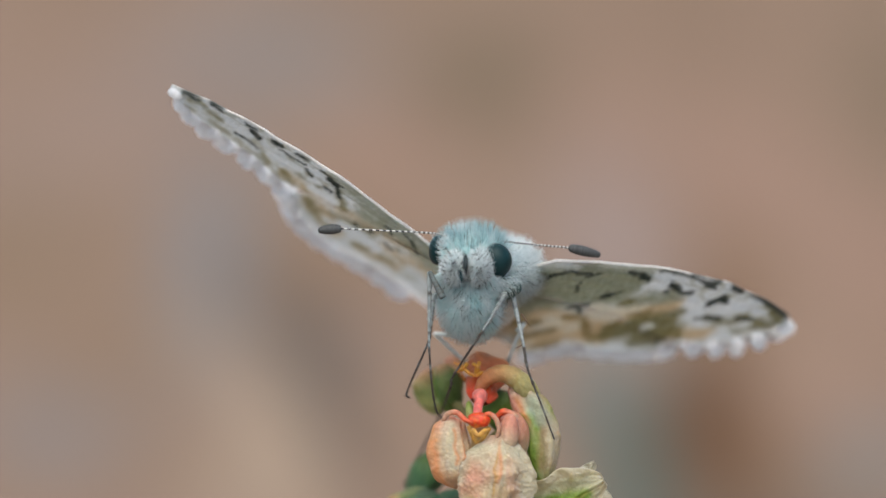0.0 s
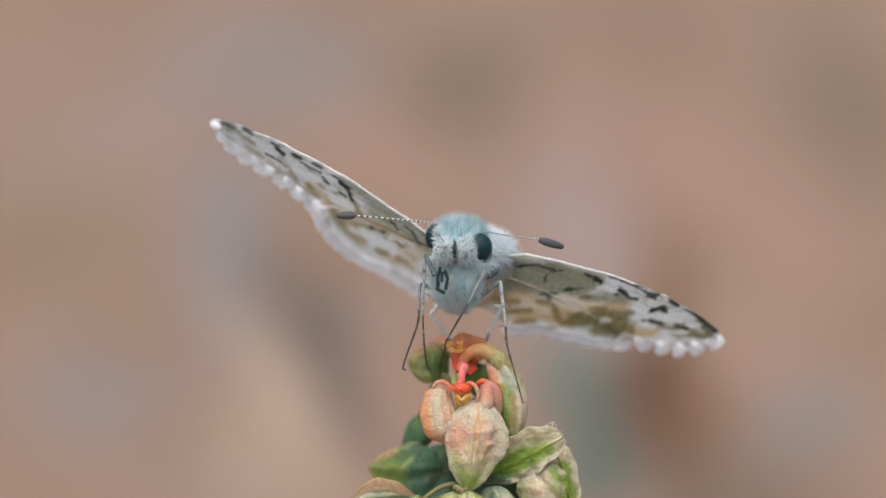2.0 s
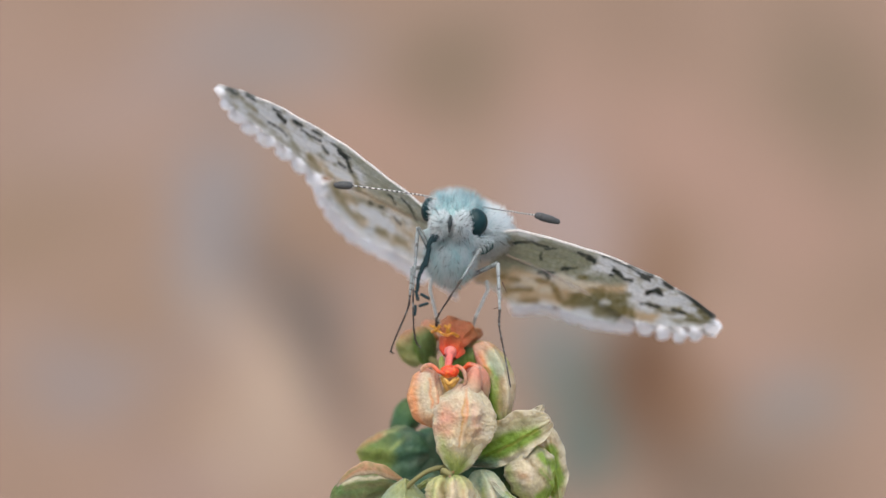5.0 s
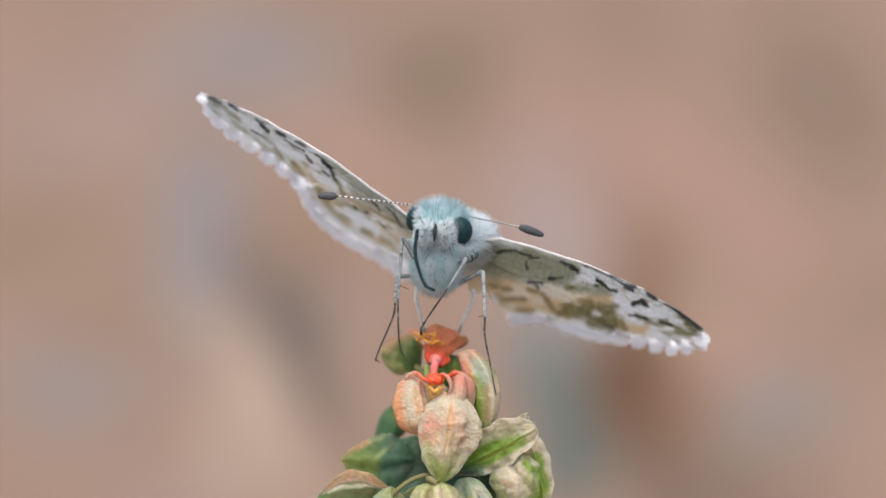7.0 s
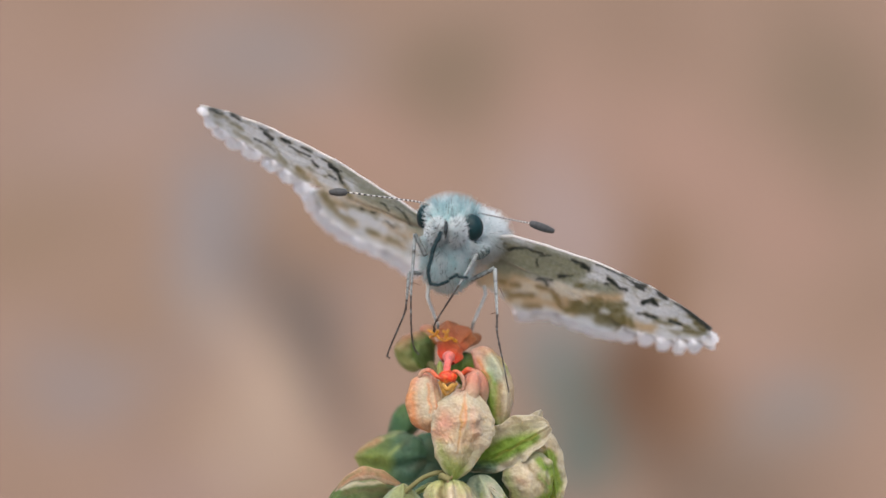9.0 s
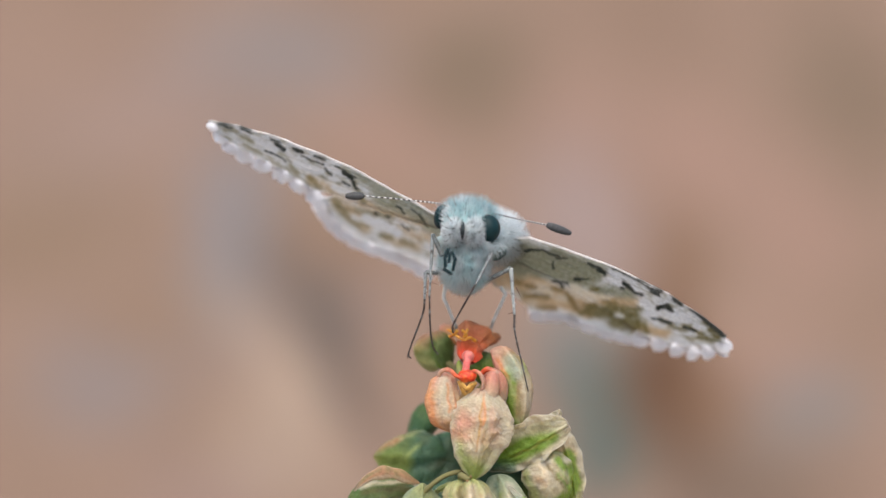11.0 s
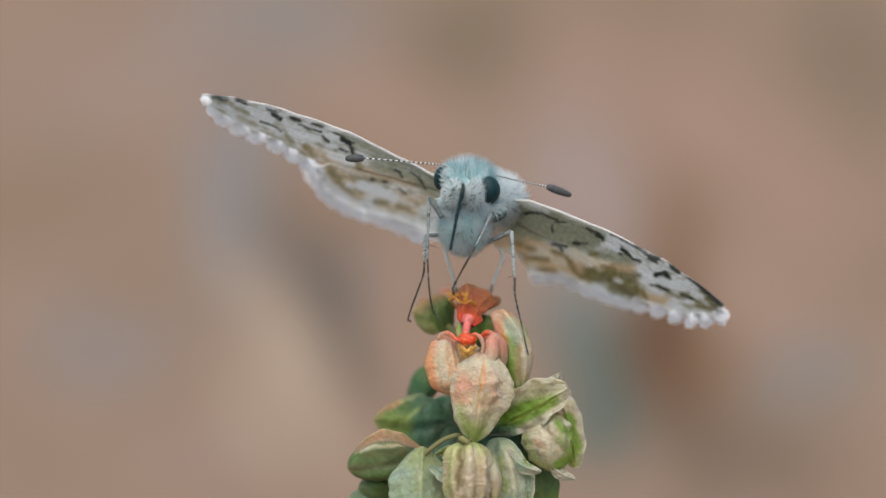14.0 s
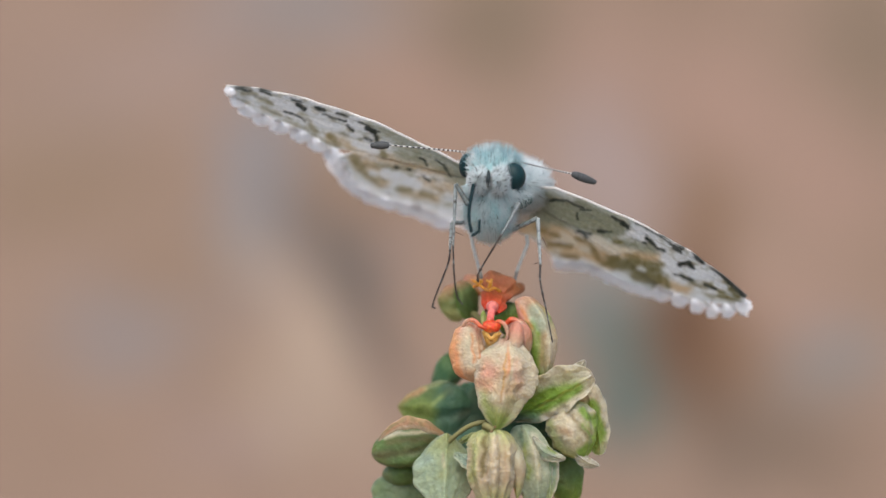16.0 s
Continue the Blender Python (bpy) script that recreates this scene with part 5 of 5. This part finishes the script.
right_hind = build_wing("hindwing", RIGHT, ([(880, 345), (908, 358), (950, 381), (1000, 407), (1080, 455), (1150, 508)], [(880, 412), (915, 424), (940, 442), (962, 464), (1010, 466), (1034, 470), (1060, 488), (1105, 508), (1140, 518), (1150, 505)]),
                        R_MARKS, WHITE, axis_of(RIGHT), -4, "buff and white hindwing with olive bands", 6, False, VEINS_H, None, fringe=36, camber=0.5,
                        tufts=[(980, 473, 17, 9, 0), (1008, 474, 17, 9, 4), (1036, 483, 14, 9, 30), (1064, 496, 15, 9, 26), (1096, 509, 16, 9, 24), (1126, 518, 15, 9, 16)], free=958)
right_fore = build_wing("forewing", RIGHT, ([(908, 339), (960, 341), (1020, 362), (1110, 400), (1200, 450), (1270, 500), (1304, 530)],
                                            [(908, 362), (1000, 408), (1080, 456), (1140, 504), (1180, 520), (1230, 536), (1280, 540), (1306, 534)]),
                        R_MARKS, WHITE, axis_of(RIGHT), 0, "white forewing checkered olive and black", 6, True, VEINS_F,
                        (0.90, 0.90, 0.89), fringe=34, tufts=R_TUFTS, free=1140, rim_marks=R_DARK_TIP)


# legs: hip, joints and foot in drawn places
LEG_GREY, LEG_DARK = (0.29, 0.335, 0.345), (0.060, 0.050, 0.045)


def build_leg(joints, radii, tones, spurs=(), fuzz=0):
    hip = at(*joints[0])
    shift = Matrix.Translation(-hip)
    names = ("femur", "tibia", "tarsus")
    cuts = [0, 1, 2, len(joints) - 1]
    top = None
    for k in range(3):
        chain = joints[cuts[k]:cuts[k + 1] + 1]
        if len(chain) < 2:
            continue
        line = smooth_line([at(*p) for p in chain], 26)
        sk = Sketch()
        r0, r1 = 0.86 * radii[k], 0.86 * radii[k + 1]
        rr = [(r0 + (r1 - r0) * i / 25) * K * (1 + 0.18 * noise.noise(Vector((i * 0.7, joints[0][0], k)))) for i in range(26)]
        if k == 2:
            rr = [r * (1.25 if i % 6 == 0 else 0.95) for i, r in enumerate(rr)]
        base = tones[k]
        sk.tube(line, rr, [blend(base, LEG_DARK if k < 2 else LEG_GREY, (0.18 if base[0] > 0.5 else 0.9 if k < 2 else 0.45) * max(0, noise.noise(Vector((i * 0.62, joints[0][1], k))) * 2.6)) for i in range(26)], 10)
        ob = part(names[k], sk, MAT_LEG, top or butterfly, "", shift, None if top else Matrix.Translation(hip - BODY))
        if top is None:
            ob.name = "leg"
            tagged(ob, "slender grey leg with a dark foot")
            top, lower = ob, []
        else:
            lower.append(ob)
    toes = smooth_line([at(*p) for p in joints[2:]], 40)
    sk = Sketch()
    for i in range(2, 38):
        way = (unit() + Vector((0, 0, -0.5))).normalized()
        sk.hair(toes[i], toes[i] + way * 5.5 * K, 0.5 * K, LEG_DARK)
    lower.append(part("bristles", sk, MAT_LEG, top, "", shift))
    for a, b in spurs:
        sk = Sketch()
        sk.hair(at(*a), at(*b), 1.3 * K, (0.2, 0.13, 0.1))
        lower.append(part("spur", sk, MAT_LEG, top, "", shift))
    r = random.Random(3)
    for lo in (0, 1):
        sk = Sketch()
        for _ in range(fuzz // 2):
            p = at(*joints[lo]).lerp(at(*joints[lo + 1]), r.random() * (1 - 0.2 * lo))
            sk.hair(p, p + (unit() + Vector((0, -0.1, -0.6))) * 0.00015, 0.7 * K, blend(FUR_WHITE, LEG_DARK, r.random() ** 2))
        if fuzz:
            hairs = part("leg_fuzz", sk, MAT_FUR, top, "", shift)
            if lo:
                lower.append(hairs)
    return top, hip, at(*joints[1]), at(*joints[-1]), lower


GREY3 = (LEG_GREY, LEG_GREY, LEG_DARK)
LEGS = [
    build_leg([(825, 402, 0.6), (777, 405, 0.3), (774, 452, 0.2), (770, 478, 0.4), (744, 545, 1.4), (747, 556, 1.6)], (5.6, 4.2, 2.4, 1.3), ((0.17, 0.20, 0.205), LEG_GREY, LEG_DARK),
              [((781, 420, 0.3), (800, 428, 0.2))], 120),
    build_leg([(806, 372, -1.2), (784, 336, -0.9), (779, 446, -0.6), (781, 500, 0.0), (786, 535, 0.8), (796, 549, 1.2)], (6.0, 4.4, 2.0, 1.3), ((0.11, 0.14, 0.145), LEG_GREY, LEG_DARK), (), 60),
    build_leg([(868, 392, -0.2), (898, 371, -0.8), (866, 426, -1.2), (826, 490, 0.0), (822, 506, 0.8)], (4.6, 3.8, 2.1, 1.4), (LEG_GREY, LEG_GREY, LEG_DARK),
              [((829, 484, -0.2), (824, 487, -0.3))], 420),
    build_leg([(868, 424, 0.6), (930, 396, 0.2), (934, 478, 0.0), (934, 510, 0.0), (944, 560, 0.2), (955, 616, 0.3)], (4.8, 4.6, 2.6, 1.3), ((0.20, 0.235, 0.235), (0.36, 0.41, 0.42), LEG_DARK),
              [((938, 430, 0), (948, 452, 0.2)), ((932, 474, 0), (920, 478, 0))], 160),
    build_leg([(812, 425, 3.2), (816, 445, 3.4), (828, 498, 4.2), (830, 508, 4.6)], (4, 3.8, 3, 2), ((0.62, 0.69, 0.69), (0.62, 0.69, 0.69), LEG_GREY)),
    build_leg([(910, 425, 3.6), (906, 440, 3.8), (890, 490, 4.4), (886, 515, 4.8)], (4, 3.8, 3, 2), ((0.62, 0.69, 0.69), (0.62, 0.69, 0.69), LEG_GREY)),
]

# the long thin end of one foreleg, a joint of its own
TOE_JOINT = at(822, 506, 0.8)
toe_sketch = Sketch()
toe_sketch.tube(smooth_line([at(822, 506, 0.8), at(808, 545, 5.2), at(788, 586, 6.6), at(772, 618, 6.6), at(757, 650, 6.8)], 30), [(1.9 - 0.5 * i / 29) * K for i in range(30)],
                [LEG_DARK] * 30, 8)
toe = part("toe", toe_sketch, MAT_LEG, LEGS[2][0], "thin dark foot", Matrix.Translation(-TOE_JOINT), Matrix.Translation(TOE_JOINT - LEGS[2][1]))

# the tongue: a chain of short rigid links; each row gives its course from the eye, at one time
LINKS, LINK = 14, 17.0


def build_tongue():
    links = []
    for i in range(LINKS):
        r = 4.8 - 2.4 * i / LINKS
        sk = Sketch()
        n = 8
        sk.tube([Vector(((-0.56 + 1.12 * j / (n - 1)) * LINK * K, 0, 0)) for j in range(n)],
                [r * K * (0.8 if j in (0, n - 1) else 1) for j in range(n)], [(0.012, 0.030, 0.036)] * n, 10)
        links.append(part("tongue_link", sk, MAT_HORN, butterfly, "dark flexible tongue" if i == 0 else ""))
    return links


TONGUE = build_tongue()
COIL = [(-78, 40), (-82, 60), (-78, 78), (-68, 74), (-66, 54), (-73, 46), (-75, 62)]
REST = [(-62, 6), (-60, 20), (-58, 30)]
COURSES = [
    (0, REST), (1.5, REST), (2.0, COIL), (2.5, [(-80, -5), (-92, 50), (-98, 115), (-103, 180)]), (3.0, [(-80, -5), (-92, 50), (-98, 115), (-102, 177)]),
    (3.5, [(-77, -9), (-70, 46), (-60, 106), (-45, 166)]), (3.7, COIL), (5.8, [(-68, 0), (-93, 45), (-105, 130), (-110, 220)]),
    (6.0, [(-80, 5), (-86, 40), (-80, 64), (-45, 112), (-1, 135)]), (6.5, [(-85, 5), (-90, 40), (-82, 79), (-47, 104), (-2, 110)]),
    (7.0, [(-84, 10), (-86, 40), (-80, 68), (-67, 98), (-50, 108)]), (7.5, [(-70, 0), (-78, 30), (-77, 60), (-71, 90), (-61, 111)]),
    (8.0, [(-82, 5), (-86, 35), (-70, 74), (-36, 102), (-8, 95)]), (8.5, [(-82, 5), (-83, 40), (-71, 84), (-52, 142)]),
    (8.7, [(-60, 0), (-80, 60), (-77, 99), (-50, 102), (-11, 103)]), (11.0, COIL), (11.5, [(-58, 6), (-72, 60), (-78, 89), (-54, 110)]),
    (12.0, [(-76, 10), (-75, 38), (-61, 75), (-40, 59), (-26, 24)]), (12.5, [(-72, 0), (-77, 30), (-72, 76), (-57, 106), (-50, 111)]),
    (13.0, [(-66, 0), (-84, 30), (-89, 60), (-88, 91)]), (13.5, [(-76, 0), (-80, 20), (-76, 54), (-62, 109)]), (14.0, [(-52, 0), (-62, 55), (-71, 108)]),
    (14.5, [(-54, -6), (-65, 55), (-75, 111)]), (15.0, [(-55, -4), (-66, 55), (-78, 110)]), (15.5, [(-72, 1), (-91, 60), (-88, 105), (-78, 104), (-66, 70)]),
    (16.0, [(-76, 8), (-85, 60), (-83, 90), (-76, 103), (-68, 95), (-67, 79)]),
]


def tongue_poses(course):
    """Place and angle of each link along a course; what the course has no room for stays inside the head."""
    line = smooth_line([Vector((u, v, 0)) for u, v in course], 200)
    run = [0.0]
    for a, b in zip(line, line[1:]):
        run.append(run[-1] + (b - a).length)
    spare = max(0.0, LINKS * LINK - run[-1])
    out = []
    for i in range(LINKS):
        x = (i + 0.5) * LINK - spare
        if x < 0:
            way = line[4] - line[0]
            out.append((line[0].x + 6, line[0].y - 4, 1.0, math.degrees(math.atan2(way.y, way.x))))
            continue
        k = min(max(int(np.searchsorted(run, x)), 1), 199)
        a, b = line[max(k - 5, 0)], line[min(k + 5, 199)]
        p = line[k]
        out.append((p.x, p.y, -2.5 - 0.001 * x, math.degrees(math.atan2(b.y - a.y, b.x - a.x))))
    return out


# ---------------------------------------------------------------- movement
def between(rows, t):
    """The values of a table at a time."""
    ts = [r[0] for r in rows]
    return [float(np.interp(t, ts, [r[i] for r in rows])) for i in range(1, len(rows[0]))]


def body_pose(t):
    du, dv, roll = between(FLIGHT, t)
    return (LENS @ Matrix.Translation(EYE + Vector((du * K, 0, -dv * K))) @ Matrix.Rotation(radians(roll), 4, "Y")
            @ Matrix.Translation(BODY - EYE))


def leg_angles(hip, knee, foot, goal):
    """The turns of a leg at its hip and at its knee, across the lens axis, that bring its foot to a goal."""
    def flat(v):
        return Vector((v.x, v.z))
    upper, under, reach = flat(knee - hip), flat(foot - knee), flat(goal - hip)
    a, b = upper.length, under.length
    d = min(max(reach.length, abs(a - b) * 1.02), (a + b) * 0.999)
    side = 1 if upper.x * under.y - upper.y * under.x > 0 else -1
    at_hip = math.acos(min(1, max(-1, (a * a + d * d - b * b) / (2 * a * d))))
    at_knee = math.acos(min(1, max(-1, (a * a + b * b - d * d) / (2 * a * b))))
    way = math.atan2(reach.y, reach.x)
    new_upper = way - side * at_hip
    new_under = new_upper + side * (math.pi - at_knee)
    first = math.atan2(upper.y, upper.x) - new_upper
    second = math.atan2(under.y, under.x) - new_under - first
    wrap = lambda x: (x + math.pi) % (2 * math.pi) - math.pi
    return wrap(first), wrap(second)


def motions():
    times = [r[0] for r in FLIGHT]
    walk(butterfly, [(t, body_pose(t)) for t in times])
    for wing, side, beats in ((left_fore, LEFT, BEAT_LEFT), (left_hind, LEFT, BEAT_LEFT), (right_fore, RIGHT, BEAT_RIGHT), (right_hind, RIGHT, BEAT_RIGHT)):
        # a raised wing also turns a little about its leading edge and sweeps to and fro
        hinge = Matrix.Translation(side.base - BODY)
        walk(wing, [(t, hinge @ Matrix.Rotation(radians(beat), 4, HINGE) @ Matrix.Rotation(radians(sweep), 4, side.normal)
                     @ Matrix.Rotation(radians(turn + (between(DROOP, t)[0] if wing is right_hind else 0)), 4, side.es)) for t, beat, turn, sweep in beats])
    for k, (antenna, base) in enumerate(ANTENNAE):
        walk(antenna, [(row[0], Matrix.Translation(base - BODY) @ Matrix.Rotation(radians(row[1 + k]), 4, "Y")) for row in SWING])
    # each foot keeps its hold while the hip goes with the body
    bends = []
    for leg, hip, knee, foot, lower in LEGS:
        swing, bend = [], []
        for t in times:
            held = body_pose(t).inverted() @ (LENS @ foot)
            first, second = leg_angles(hip, knee, foot, held + BODY)
            swing.append((t, Matrix.Translation(hip - BODY) @ Matrix.Rotation(first, 4, "Y")))
            bend.append((t, Matrix.Translation(knee - hip) @ Matrix.Rotation(second, 4, "Y") @ Matrix.Translation(hip - knee)))
        walk(leg, swing)
        for piece in lower:
            walk(piece, bend)
        bends.append(dict(bend))
    # the tongue
    plans = [(t, tongue_poses(c)) for t, c in COURSES]
    for i, link in enumerate(TONGUE):
        rows, last = [], None
        for t, poses in plans:
            u, v, d, a = poses[i]
            if last:
                while a - last[4] > 180:
                    a -= 360
                while a - last[4] < -180:
                    a += 360
                n = int(abs(a - last[4]) // 80)
                for k in range(1, n + 1):
                    f = k / (n + 1)
                    rows.append([x + (y - x) * f for x, y in zip(last, (t, u, v, d, a))])
            last = (t, u, v, d, a)
            rows.append(last)
        walk(link, [(t, Matrix.Translation(EYE - BODY + Vector((u * K, d * 0.001, -v * K))) @ Matrix.Rotation(radians(a), 4, "Y"))
                    for t, u, v, d, a in rows])
    # the arched petal gives way under the feet
    up = TO_PLANT @ Matrix.Translation(ARCH_FOOT)
    half = up @ Matrix.Rotation(radians(-52), 4, "X")
    sunk = up @ Matrix.Rotation(radians(-104), 4, "X")
    walk(arch, [(0, up), (3.9, up), (4.7, half), (5.5, sunk), (16.0, sunk)])
    # the foreleg's long foot reaches down behind the fruit, and is drawn in later
    rest = Matrix.Translation(TOE_JOINT - LEGS[2][1])
    down = at(757, 650, 6.8) - TOE_JOINT
    turn = down.rotation_difference(at(809, 640, 7.4) - TOE_JOINT)
    walk(toe, [(t, bends[2][t] @ rest @ Matrix.Rotation(turn.angle * min(1, max(0, (t - 3.8) / 1.6)), 4, turn.axis)) for t in times])


motions()
